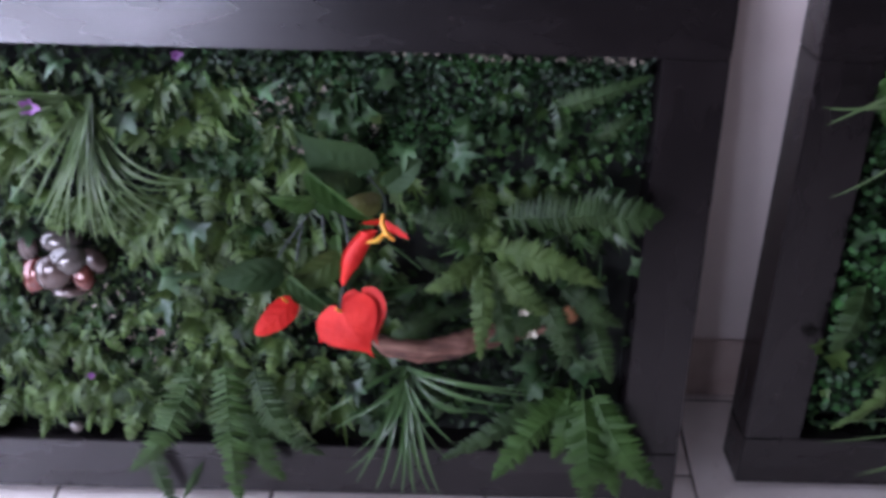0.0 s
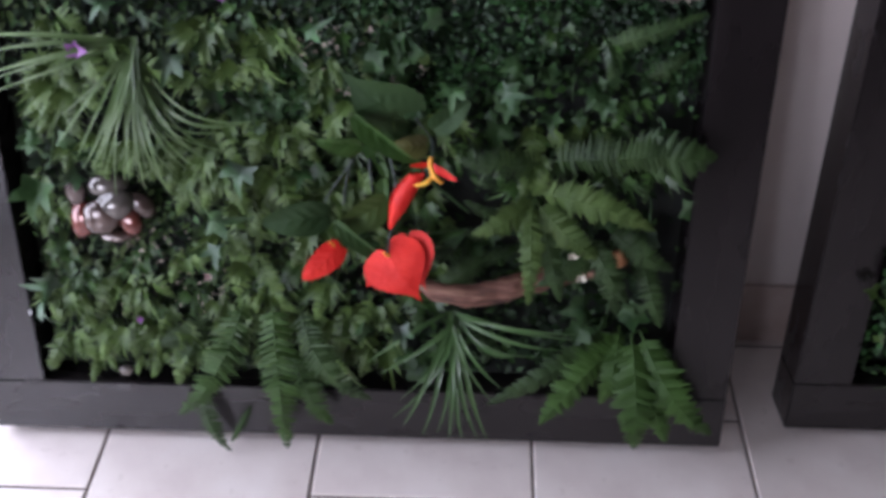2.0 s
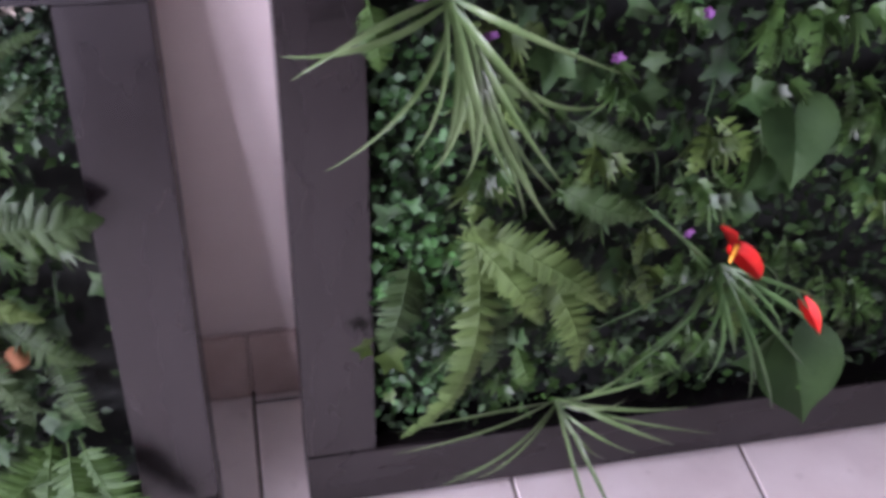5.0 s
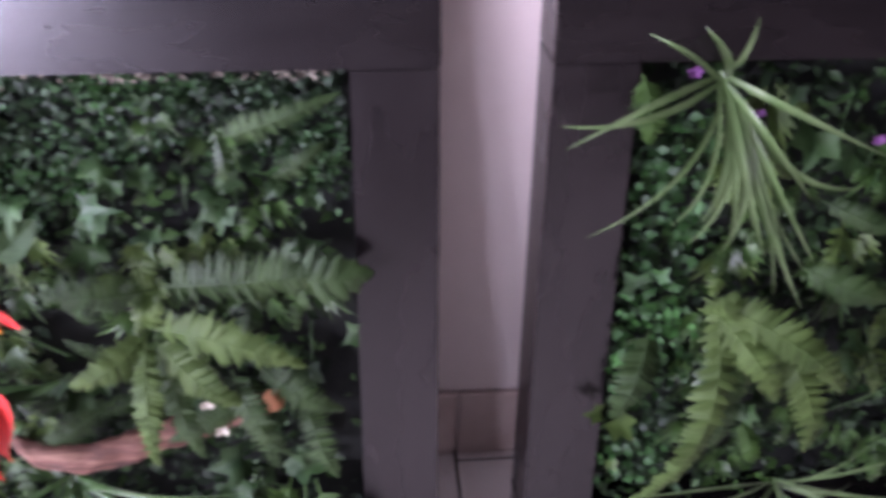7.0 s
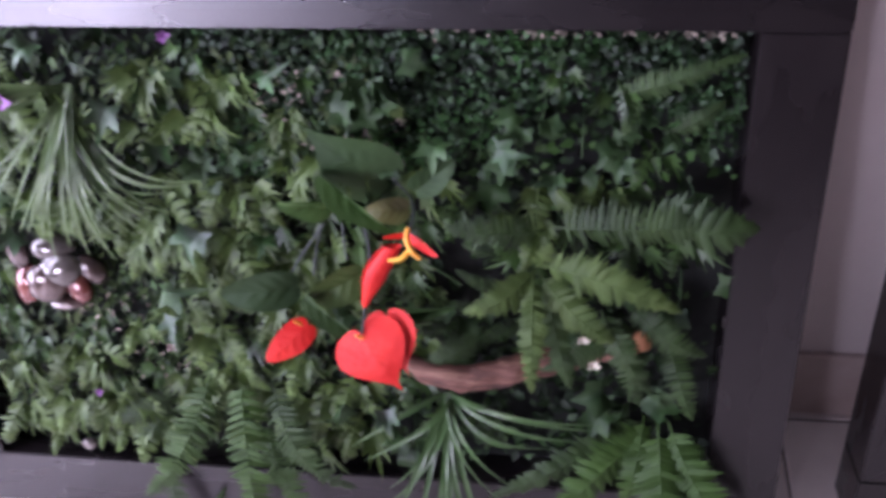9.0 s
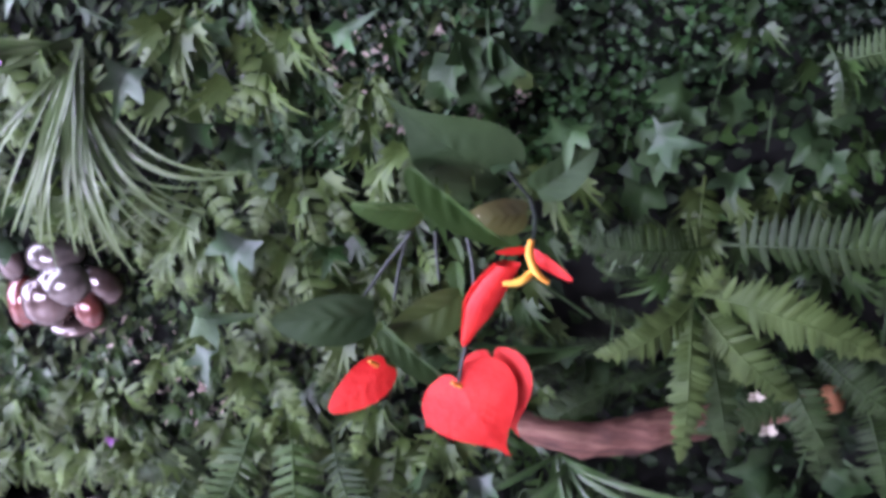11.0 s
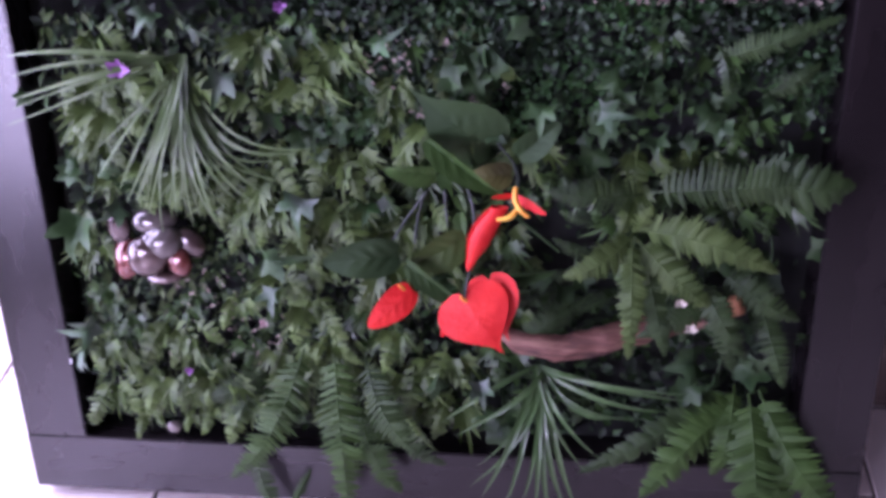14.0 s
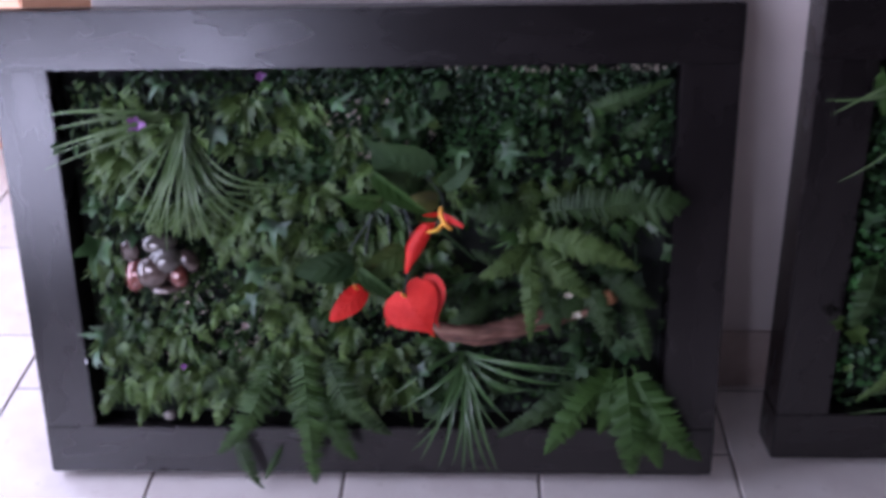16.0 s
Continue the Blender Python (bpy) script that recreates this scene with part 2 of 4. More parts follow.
def frond(parent, a, b, bow, width, mat, pairs=22, bend=0.0, seed=0, tipfull=0.25, teeth=True, tight=0.44, name="frond", lean=0.3):
    """A fern frond from a to b: an arched rachis with a pair of pointed, slightly cupped pinnae at each step."""
    rnd = random.Random(seed)
    a, b = P(a), P(b)
    d0, s0, n0 = axes(b - a, OUT)
    c = (a + b) / 2 + OUT * bow * 2 + s0 * bend
    verts, faces = [], []
    n = 16
    for i in range(n + 1):
        s = i / n
        p = bez(a, c, b, s)
        d, side, nor = axes(bez(a, c, b, s + 0.02) - p, OUT)
        w = 0.0016 * (1 - 0.8 * s)
        verts += [p - side * w, p + nor * w, p + side * w]
        if i:
            k = 3 * i
            faces += [(k - 3, k - 2, k + 1, k), (k - 2, k - 1, k + 2, k + 1)]
    length = (b - a).length
    step = length / pairs
    for i in range(pairs):
        s = 0.06 + 0.94 * (i + 0.5) / pairs
        p = bez(a, c, b, s)
        d, side, nor = axes(bez(a, c, b, s + 0.02) - p, OUT)
        env = min(1.0, 0.45 + s * 1.8) * max(tipfull * (1 - s), (1 - s)) ** 0.62
        ln = width / 2 * env
        for sg in (-1, 1):
            q = side * sg * 0.93 + d * (lean + 0.3 * s) + nor * rnd.uniform(-0.42, 0.14)
            q = q.normalized()
            l2 = ln * rnd.uniform(0.74, 1.1)
            hw = step * tight * (1 + 0.3 * s)
            across = (d - q * d.dot(q)).normalized()
            cup = nor * (-0.14 * l2)
            base = len(verts)
            row = ((0.0, 0.75, 0.0), (0.3, 1.0, 0.18), (0.65, 0.78, 0.5), (1.0, 0.0, 1.0))
            for f, w, dr in row[:3]:
                m = p + q * l2 * f + cup * dr * f
                jag = 1 + (rnd.uniform(-0.14, 0.14) if teeth else 0)
                verts += [m - across * hw * w * jag - nor * hw * 0.12, m + nor * hw * 0.12, m + across * hw * w * jag - nor * hw * 0.12]
            verts.append(p + q * l2 + cup)
            faces += [(base, base + 1, base + 4, base + 3), (base + 1, base + 2, base + 5, base + 4), (base + 3, base + 4, base + 7, base + 6),
                      (base + 4, base + 5, base + 8, base + 7), (base + 6, base + 7, base + 9), (base + 7, base + 8, base + 9)]
    return mesh_object(name, verts, faces, mat, parent)


OVATE = [(0.46 * math.sin(2 * math.pi * i / 36) * (1.0 + 0.32 * math.cos(2 * math.pi * i / 36)), 0.5 - 0.5 * math.cos(2 * math.pi * i / 36) + 0.07 * math.exp(-(min(i, 36 - i) / 1.6) ** 2)) for i in range(36)]
HEART = []
for i in range(40):
    th = 2 * math.pi * i / 40
    hx, hy = 16 * math.sin(th) ** 3, 13 * math.cos(th) - 5 * math.cos(2 * th) - 2 * math.cos(3 * th) - math.cos(4 * th)
    HEART.append((hx / 22, (5 - hy) / 22))
SPEAR = [(0.34 * math.sin(math.pi * 2 * i / 30) * (1.0 + 0.35 * math.cos(math.pi * 2 * i / 30)), 0.5 - 0.5 * math.cos(math.pi * 2 * i / 30)) for i in range(30)]


def star(lobes, sinus):
    """An outline of pointed lobes: (degrees from the tip, length) on one side, with sinuses between."""
    half = []
    for k, (ang, r) in enumerate(lobes):
        half.append((ang, r))
        if k + 1 < len(lobes):
            mid = (ang + lobes[k + 1][0]) / 2
            half += [(ang + (mid - ang) * 0.45, sinus + (r - sinus) * 0.42), (mid, sinus), (mid + (lobes[k + 1][0] - mid) * 0.55, sinus + (lobes[k + 1][1] - sinus) * 0.42)]
    half.append((172, 0.12))
    full = half + [(-ang, r) for ang, r in reversed(half[1:])]
    return [(r * math.sin(radians(ang)) * 0.62, 0.36 + 0.64 * r * math.cos(radians(ang))) for ang, r in full]


IVY = star([(0, 1.0), (58, 0.82), (118, 0.66)], 0.54)
IVY_LONG = star([(0, 1.12), (50, 0.86), (112, 0.62)], 0.42)
LOBED = star([(0, 1.0), (26, 0.72), (56, 0.52), (100, 0.36)], 0.32)


def leaf(parent, a, b, ratio, mat, outline=HEART, fold=0.25, droop=0.2, roll=0.0, lift=0.0, name="leaf", rings=4, wave=0.0, seed=0, vein=0.0):
    """A leaf whose stalk joins at a and whose tip is at b. ratio: width to length. fold: V along the midrib; droop: curl of the tip; roll: turn about its length in degrees."""
    a, b = P(a), P(b)
    d, side, nor = axes(b - a, OUT)
    turn = Matrix.Rotation(radians(roll), 3, d)
    side, nor = turn @ side, turn @ nor
    length = (b - a).length
    cx, cy = 0.0, 0.38
    verts, faces = [], []

    def place(x, y):
        z = fold * abs(x) - droop * (y - 0.3) ** 2 + droop * 0.49 * y + lift * y * (1 - y) + wave * math.sin(7 * y + 5 * x + seed) + vein * math.sin(34 * (y - 0.55 * abs(x)))
        return a + (d * y + side * x * ratio + nor * z) * length

    n = len(outline)
    for r in range(1, rings + 1):
        f = r / rings
        for x, y in outline:
            verts.append(place(cx + (x - cx) * f, cy + (y - cy) * f))
    verts.append(place(cx, cy))
    for i in range(n):
        j = (i + 1) % n
        faces.append((len(verts) - 1, i, j))
        for r in range(rings - 1):
            faces.append((r * n + i, (r + 1) * n + i, (r + 1) * n + j, r * n + j))
    return mesh_object(name, verts, faces, mat, parent)


CORD = [(x, (y + 0.32) / 1.32 * 1.08 - 0.08 - 0.13 * math.exp(-(x / 0.22) ** 2) * (1 if y < 0.5 else 0) + (0.07 * max(0, 1 - abs(x) / 0.06) if y > 0.9 else 0)) for x, y in HEART]


def rolled_spathe(parent, a, b, radius, mat):
    """A spathe rolled into an open tube: wide at a, drawn to a point at b, with an overlapping free edge."""
    a, b = P(a), P(b)
    d, side, nor = axes(b - a, OUT)
    verts, faces = [], []
    n, m = 14, 22
    for i in range(n + 1):
        s = i / n
        r = radius * (0.82 + 0.36 * math.sin(math.pi * min(1, s * 1.25))) * (1 - max(0, s - 0.6) / 0.4) ** 0.55 + 0.0008
        c = a + (b - a) * s + side * 0.004 * math.sin(math.pi * s)
        for k in range(m + 1):
            an = math.pi * 2.15 * k / m - 0.4
            rr = r * (1 - 0.16 * k / m)
            slant = d * radius * 0.4 * math.cos(an) * (1 - s) ** 2
            verts.append(c + side * math.cos(an) * rr - nor * math.sin(an) * rr * 0.7 + slant)
    for i in range(n):
        for k in range(m):
            q = i * (m + 1) + k
            faces.append((q, q + 1, q + m + 2, q + m + 1))
    return mesh_object("spathe", verts, faces, mat, parent)


def tube(parent, name, pts, radii, mat, sides=8, rough=0.0, seed=0, label=""):
    """A round stem through the points (panel coordinates), smoothed, with a radius at each."""
    pts = [P(p) for p in pts]
    verts, faces = [], []
    fine, rad = [], []
    for i in range(len(pts) - 1):
        p0, p1, p2, p3 = pts[max(i - 1, 0)], pts[i], pts[i + 1], pts[min(i + 2, len(pts) - 1)]
        for k in range(6):
            s = k / 6
            fine.append(0.5 * ((2 * p1) + (p2 - p0) * s + (2 * p0 - 5 * p1 + 4 * p2 - p3) * s * s + (3 * p1 - p0 - 3 * p2 + p3) * s ** 3))
            rad.append(radii[i] * (1 - s) + radii[i + 1] * s)
    fine.append(pts[-1]), rad.append(radii[-1])
    for i, (p, r) in enumerate(zip(fine, rad)):
        d, side, nor = axes(fine[min(i + 1, len(fine) - 1)] - fine[max(i - 1, 0)], OUT)
        for k in range(sides):
            an = 2 * math.pi * k / sides
            rr = r * (1 + rough * (noise.noise(Vector((p.x * 60 + k * 3.1, p.z * 60, seed + p.y * 60)))))
            verts.append(p + (side * math.cos(an) + nor * math.sin(an)) * rr)
        if i:
            for k in range(sides):
                j = (k + 1) % sides
                faces.append(((i - 1) * sides + k, (i - 1) * sides + j, i * sides + j, i * sides + k))
    faces.append(tuple(range(sides - 1, -1, -1)))
    faces.append(tuple(range(len(verts) - sides, len(verts))))
    ob = mesh_object(name, verts, faces, mat, parent)
    if label:
        ob["label"] = label
    return ob


# ---- setting ----
TX, TY, GAP = 0.33, 0.3348, 0.0042
JX, YD, YW = -0.1633, 0.0688, 0.2537

ground = solid("floor", box_bm(ROOM_X0, ROOM_X1, ROOM_Y0, ROOM_Y1, -0.12, -0.003), M_GROUT)
tagged(ground, "glossy pale beige ceramic tile floor with dark grout", "floor", kind="structure")


def wall_with_hole(name, axis, at, thick, a0, a1, hole, label, mat=None, more=None):
    """A wall across axis ('x' or 'y') at that place, from a0 to a1, with a window opening (from, to, low, high) or none."""
    pieces = [(a0, a1, 0, ROOM_H)] if hole is None else [(a0, hole[0], 0, ROOM_H), (hole[1], a1, 0, ROOM_H), (hole[0], hole[1], 0, hole[2]), (hole[0], hole[1], hole[3], ROOM_H)]
    if more:
        pieces[1:2] = [(hole[1], more[0], 0, ROOM_H), (more[1], a1, 0, ROOM_H), (more[0], more[1], 0, more[2]), (more[0], more[1], more[3], ROOM_H)]
    bm = bmesh.new()
    for p0, p1, z0, z1 in pieces:
        lo, hi = min(at, at + thick), max(at, at + thick)
        ext = (lo, hi, p0, p1) if axis == "x" else (p0, p1, lo, hi)
        bmesh.ops.create_cube(bm, size=1, matrix=Matrix.Translation(((ext[0] + ext[1]) / 2, (ext[2] + ext[3]) / 2, (z0 + z1) / 2)) @ Matrix.Diagonal((ext[1] - ext[0], ext[3] - ext[2], z1 - z0, 1)))
    return tagged(solid(name, bm, mat or M_WALL), label, "wall", kind="structure")


# four added walls, never in view; their dark tone keeps bounced light low
wall_with_hole("wall_south", "y", ROOM_Y0, -0.15, ROOM_X0 - 0.15, ROOM_X1 + 0.15, REAR, "unseen closing wall with a window opening, dark to cut bounced light", M_WALL_UNSEEN)
wall_with_hole("wall_west", "x", ROOM_X0, -0.15, ROOM_Y0, ROOM_Y1, SIDE_B, "unseen closing wall with two window openings, dark to cut bounced light", M_WALL_UNSEEN, SIDE)
wall_with_hole("wall_east", "x", ROOM_X1, 0.15, ROOM_Y0, ROOM_Y1, None, "plain unseen closing wall, dark to cut bounced light", M_WALL_UNSEEN)
wall_with_hole("wall_north", "y", ROOM_Y1, 0.15, ROOM_X0 - 0.15, ROOM_X1 + 0.15, None, "plain unseen closing wall, dark to cut bounced light", M_WALL_UNSEEN)
near = solid("wall_partition", box_bm(0.14, ROOM_X1 - 0.002, YW, YW + 0.14, -0.002, ROOM_H, 0.004), M_WALL)
tagged(near, "painted off-white plaster wall with a tiled skirting", "wall", kind="structure")
# ceiling added out of view, dark to limit the room's bounce
ceiling = solid("ceiling", box_bm(ROOM_X0 - 0.15, ROOM_X1 + 0.15, ROOM_Y0 - 0.15, ROOM_Y1 + 0.15, ROOM_H + 0.002, ROOM_H + 0.12), M_CEIL)
tagged(ceiling, "plain unseen grey-brown ceiling, dark to cut bounced light", "ceiling", kind="structure")


def window(name, axis, at, hole):
    """A white window: frame bars round the opening, a mullion and a transom."""
    root = empty(name, Matrix.Identity(4), "white painted window with two lights", "window")
    tagged(root, kind="structure")
    a0, a1, z0, z1 = hole
    mid = (a0 + a1) / 2
    bars = [(a0, a0 + 0.06, z0, z1), (a1 - 0.06, a1, z0, z1), (a0 + 0.06, a1 - 0.06, z0, z0 + 0.06), (a0 + 0.06, a1 - 0.06, z1 - 0.06, z1), (mid - 0.03, mid + 0.03, z0 + 0.06, z1 - 0.06)]
    for p0, p1, q0, q1 in bars:
        if axis == "y":
            bm = box_bm(p0, p1, at - 0.03, at + 0.03, q0, q1, 0.004)
        else:
            bm = box_bm(at - 0.03, at + 0.03, p0, p1, q0, q1, 0.004)
        part("window_frame", bm, M_WHITEFRAME, root)


window("window_1", "y", ROOM_Y0 - 0.01, REAR)
window("window_3", "x", ROOM_X0 - 0.01, SIDE_B)
window("window_2", "x", ROOM_X0 - 0.01, SIDE)

# ---- the two planted panels: shared pieces ----
BW, DEPTH = 0.0860, 0.07
M1 = pose(0, 0, DEPTH * math.sin(radians(14.1620)), -14.1620, 0, 0)
DEPTH_2 = 0.079
M2 = pose(1.2170, 0.0447, DEPTH_2 * math.sin(radians(9.85)), -9.85, 0, 0)


def panel_frame(m, width, height, label, depth):
    """A deep box frame: rails across the whole width, stiles between, a backing board set in."""
    root = empty("planter_frame", m, label, "picture frame", "planted frames")
    b = BW
    part("top_rail", box_bm(0, width, 0, depth, height - b, height, 0.002), M_FRAME, root)
    part("bottom_rail", box_bm(0, width, 0, depth, 0, b, 0.002), M_FRAME, root)
    part("stile", box_bm(0.0006, b, 0.0005, depth, b, height - b, 0.0015), M_FRAME_V, root)
    part("stile", box_bm(width - b, width - 0.0006, 0.0005, depth, b, height - b, 0.0015), M_FRAME_V, root)
    part("backing_board", box_bm(b - 0.01, width - b + 0.01, depth - 0.012, depth - 0.004, b - 0.01, height - b + 0.01), M_BACK, root, "black backing board")
    return root


def scatter(name, m, region, count, size, depth, mat, label, seed, keep=None, long=1.7, mode=0):
    """Many tiny pointed leaves within a region (across from, to, up from, to) of a panel, one joined mesh."""
    rnd = random.Random(seed)
    verts, faces = [], []
    while count > 0:
        u, v = rnd.uniform(region[0], region[1]), rnd.uniform(region[2], region[3])
        if keep and not keep(u, v, rnd):
            count -= 0.3
            continue
        count -= 1
        o = P((u, v, rnd.uniform(*depth)))
        an = rnd.uniform(-2.6, -0.5) if mode else rnd.uniform(0, 6.283)
        d = Vector((math.cos(an), -rnd.uniform(-0.2, 0.9), math.sin(an))).normalized()
        hint = Vector((rnd.uniform(-0.7, 0.7), -1, rnd.uniform(-0.2, 0.9))).normalized()
        d, side, nor = axes(d, hint)
        ln = rnd.uniform(*size)
        w = ln / long / 2
        k = len(verts)
        verts += [o, o + d * ln * 0.4 - side * w + nor * w * 0.35, o + d * ln * 0.45, o + d * ln * 0.4 + side * w + nor * w * 0.35, o + d * ln - nor * ln * 0.12]
        faces += [(k, k + 2, k + 1), (k, k + 3, k + 2), (k + 1, k + 2, k + 4), (k + 2, k + 3, k + 4)]
    ob = mesh_object(name, verts, faces, mat)
    ob.matrix_world = m
    return tagged(ob, label, "foliage", kind="stuff")


def sprig(m, at, count, size, mat, outline, name, label, category, group, seed, ratio=0.95, spread=0.05, down=True, out=(0.0, 0.02)):
    """A short stem with a handful of leaves that hang and face out."""
    rnd = random.Random(seed)
    root = empty(name, m @ Matrix.Translation(P(at)), label, category, group)
    tube(root, "stem", [(0, 0.01, -0.02), (0, 0, -0.005), (rnd.uniform(-0.01, 0.01), -spread * 0.7, 0.004)], [0.0012, 0.0012, 0.0008], M_STEM, 5)
    for k in range(count):
        an = -math.pi / 2 + (rnd.uniform(-1.5, 1.5) if down else rnd.uniform(-3.1, 3.1))
        r = rnd.uniform(0.1, 1.0) * spread
        ln = size * rnd.uniform(0.75, 1.2)
        bu, bv, bn = r * math.cos(an * 1.3), r * math.sin(an) * 0.8 + 0.01, rnd.uniform(*out)
        tip = (bu + ln * math.cos(an) * 0.92, bv + ln * math.sin(an) * 0.92, bn + ln * rnd.uniform(0.0, 0.45))
        leaf(root, (bu, bv, bn), tip, ratio, mat, outline, fold=rnd.uniform(0.15, 0.55), droop=rnd.uniform(0.3, 1.0), roll=rnd.uniform(-60, 60), rings=3, wave=0.05, seed=seed * 31 + k)
    return root


def spray(m, at, count, size, mat, name, label, category, group, seed, fan=1.0):
    """A drooping spray of narrow lobed leaves that fan out from one point."""
    rnd = random.Random(seed)
    root = empty(name, m @ Matrix.Translation(P(at)), label, category, group)
    for k in range(count):
        an = -math.pi / 2 + fan * ((k + 0.5) / count * 2 - 1) + rnd.uniform(-0.2, 0.2)
        ln = size * rnd.uniform(0.75, 1.15)
        out = rnd.uniform(0.15, 0.7)
        base, tip = (0.1 * ln * math.cos(an), 0.1 * ln * math.sin(an), -0.004), (ln * math.cos(an), ln * math.sin(an), ln * out * 0.5)
        if k % 3 != 1:
            leaf(root, base, tip, rnd.uniform(0.6, 0.9), mat, LOBED, fold=0.3, droop=rnd.uniform(0.4, 0.9), roll=rnd.uniform(-30, 30), rings=2, wave=0.02, seed=seed * 17 + k)
        else:
            frond(root, base, tip, ln * rnd.uniform(0.08, 0.2), ln * rnd.uniform(0.6, 0.85), mat, rnd.choice((6, 7, 8)), rnd.uniform(-0.012, 0.012), seed * 17 + k, tight=0.36, name="leaf")
    return root


def grass_tuft(m, root_at, mat, label, group, tips, seed, width=0.0062, crown=0.008, extra=0.2, hang=0.0):
    """A tuft of long blades: each tip is (point, bow) or (point, bow, rise); a negative rise lets the blade hang low and curl up at its end. hang: how far blades stay bundled under the root before they part."""
    rnd = random.Random(seed)
    root = empty("grass_tuft", m, label, "grass plant", group)
    tips = [t if len(t) == 3 else (*t, rnd.uniform(0.05, 0.25) * abs(t[0][0] - root_at[0]) + rnd.uniform(-0.01, 0.012)) for t in tips]
    more = [(tuple(0.5 * (p + q) + rnd.uniform(-0.008, 0.008) for p, q in zip(t0, t1)), (b0 + b1) / 2 - 0.004, (r0 + r1) / 2) for (t0, b0, r0), (t1, b1, r1) in zip(tips, tips[1:]) if rnd.random() < extra]
    for tip, bow, rise in tips + more:
        a = (root_at[0] + rnd.uniform(-crown, crown), root_at[1] + rnd.uniform(-crown, crown), root_at[2])
        drop = max(0.0, min(1.0, (a[1] - tip[1]) / 0.12))
        blade(root, a, tip, bow, width * rnd.uniform(0.6, 1.15), mat, sag=rise + rnd.uniform(-0.006, 0.006), sway=rnd.uniform(-0.02, 0.02) - hang * drop * (tip[0] - a[0]))
    return root


def small_flower(m, at, size, mat, label, seed, petals=5):
    rnd = random.Random(seed)
    root = empty("flower", m @ Matrix.Translation(P(at)), label, "flower", "small flowers")
    for k in range(petals):
        an = 6.283 * k / petals + rnd.uniform(-0.4, 0.4)
        leaf(root, (0, 0, 0), (size * math.cos(an), size * math.sin(an) * 0.8, size * rnd.uniform(0.1, 0.7)), 0.95, mat, SPEAR, fold=0.2, droop=0.3, rings=2, name="petal", seed=seed + k)
    return root


def fern(m, label, group="ferns"):
    return empty("fern", m, label, "fern", group)


# ---- panel one ----
W1, H1 = 1.1099, 0.7643
frame_1 = panel_frame(M1, W1, H1, "dark wooden box frame of artificial greenery, leaning on the wall", DEPTH)
fleck = bmesh.new()
bmesh.ops.create_icosphere(fleck, subdivisions=2, radius=1, matrix=Matrix.Translation((0.0855, -0.0004, 0.205)) @ Matrix.Diagonal((0.0016, 0.0008, 0.0045, 1)))
part("chipped_spot", fleck, M_WHITEFRAME, frame_1, "pale chipped spot in the paint")
INNER1 = (BW + 0.022, W1 - BW - 0.008, BW + 0.012, H1 - BW - 0.006)


def gaps1(u, v, rnd):
    """Leaves the dark hollows open: right of the red flowers, and along the right side."""
    hollow = ((u - 0.735) / 0.06) ** 2 + ((v - 0.36) / 0.055) ** 2 < 1
    edge = u > W1 - BW - 0.05 and 0.16 < v < 0.5
    corner = v < 0.112 and u > 0.5
    return not (hollow or edge or corner) or rnd.random() < 0.12


# back layer of leaves: its dark colour holds the shade of the recess
scatter("deep_foliage", M1, INNER1, 3200, (0.012, 0.022), (-0.055, -0.03), M_FILL_SHADED, "artificial moss and small leaves filling the frame, darkened to paint in shade", 11, gaps1)
scatter("small_foliage", M1, INNER1, 2300, (0.008, 0.02), (-0.045, -0.018), M_FILL, "small dark green artificial leaves filling the frame", 12, gaps1)


def upper_right(u, v, rnd):
    return v > 0.5 + 0.1 * math.sin(u * 9) and u > 0.42


scatter("boxwood_mat", M1, (0.42, W1 - BW - 0.008, 0.5, H1 - BW - 0.006), 3400, (0.005, 0.0115), (-0.042, -0.008), M_BOX, "mat of tiny bright green artificial boxwood leaves", 13, upper_right, long=1.4)


def clumped(u, v, rnd):
    return math.sin(u * 95 + 3 * math.sin(v * 70)) * math.sin(v * 110 + 2 * math.sin(u * 60)) > 0.35


scatter("dry_moss", M1, (0.5, 0.66, 0.52, 0.63), 260, (0.004, 0.011), (-0.026, -0.006), M_CREAM, "pale dry moss tips showing between the leaves", 14, clumped, long=2.0)
scatter("dry_moss", M1, (0.68, 1.0, H1 - BW - 0.014, H1 - BW - 0.004), 70, (0.005, 0.010), (-0.03, -0.012), M_CREAM, "pale dry moss tips under the top rail", 15, long=1.6)
scatter("dry_moss", M1, (0.2, 0.37, 0.2, 0.34), 260, (0.005, 0.012), (-0.034, -0.012), M_CREAM, "brownish dry moss tips below the pebbles", 16, clumped, long=3.0)

scatter("small_foliage", M1, (0.11, 0.64, 0.125, 0.665), 1900, (0.010, 0.022), (-0.038, -0.016), M_FILL_OLIVE, "small olive green artificial leaves between the sprays", 17, gaps1, long=2.3, mode=1)

# loose sprays and ivy over the mat
place_rnd = random.Random(42)
for i in range(80):
    u, v = place_rnd.uniform(0.12, 0.62), place_rnd.uniform(0.14, 0.66)
    if abs(u - 0.24) < 0.07 and abs(v - 0.375) < 0.06:
        continue
    spray(M1, (u, v, place_rnd.uniform(-0.022, 0.0)), place_rnd.choice((4, 5, 6)), place_rnd.uniform(0.05, 0.082), M_SPRAY, "leaf_spray", "drooping spray of soft green lobed artificial leaves", "foliage", "leaf sprays", 100 + i)
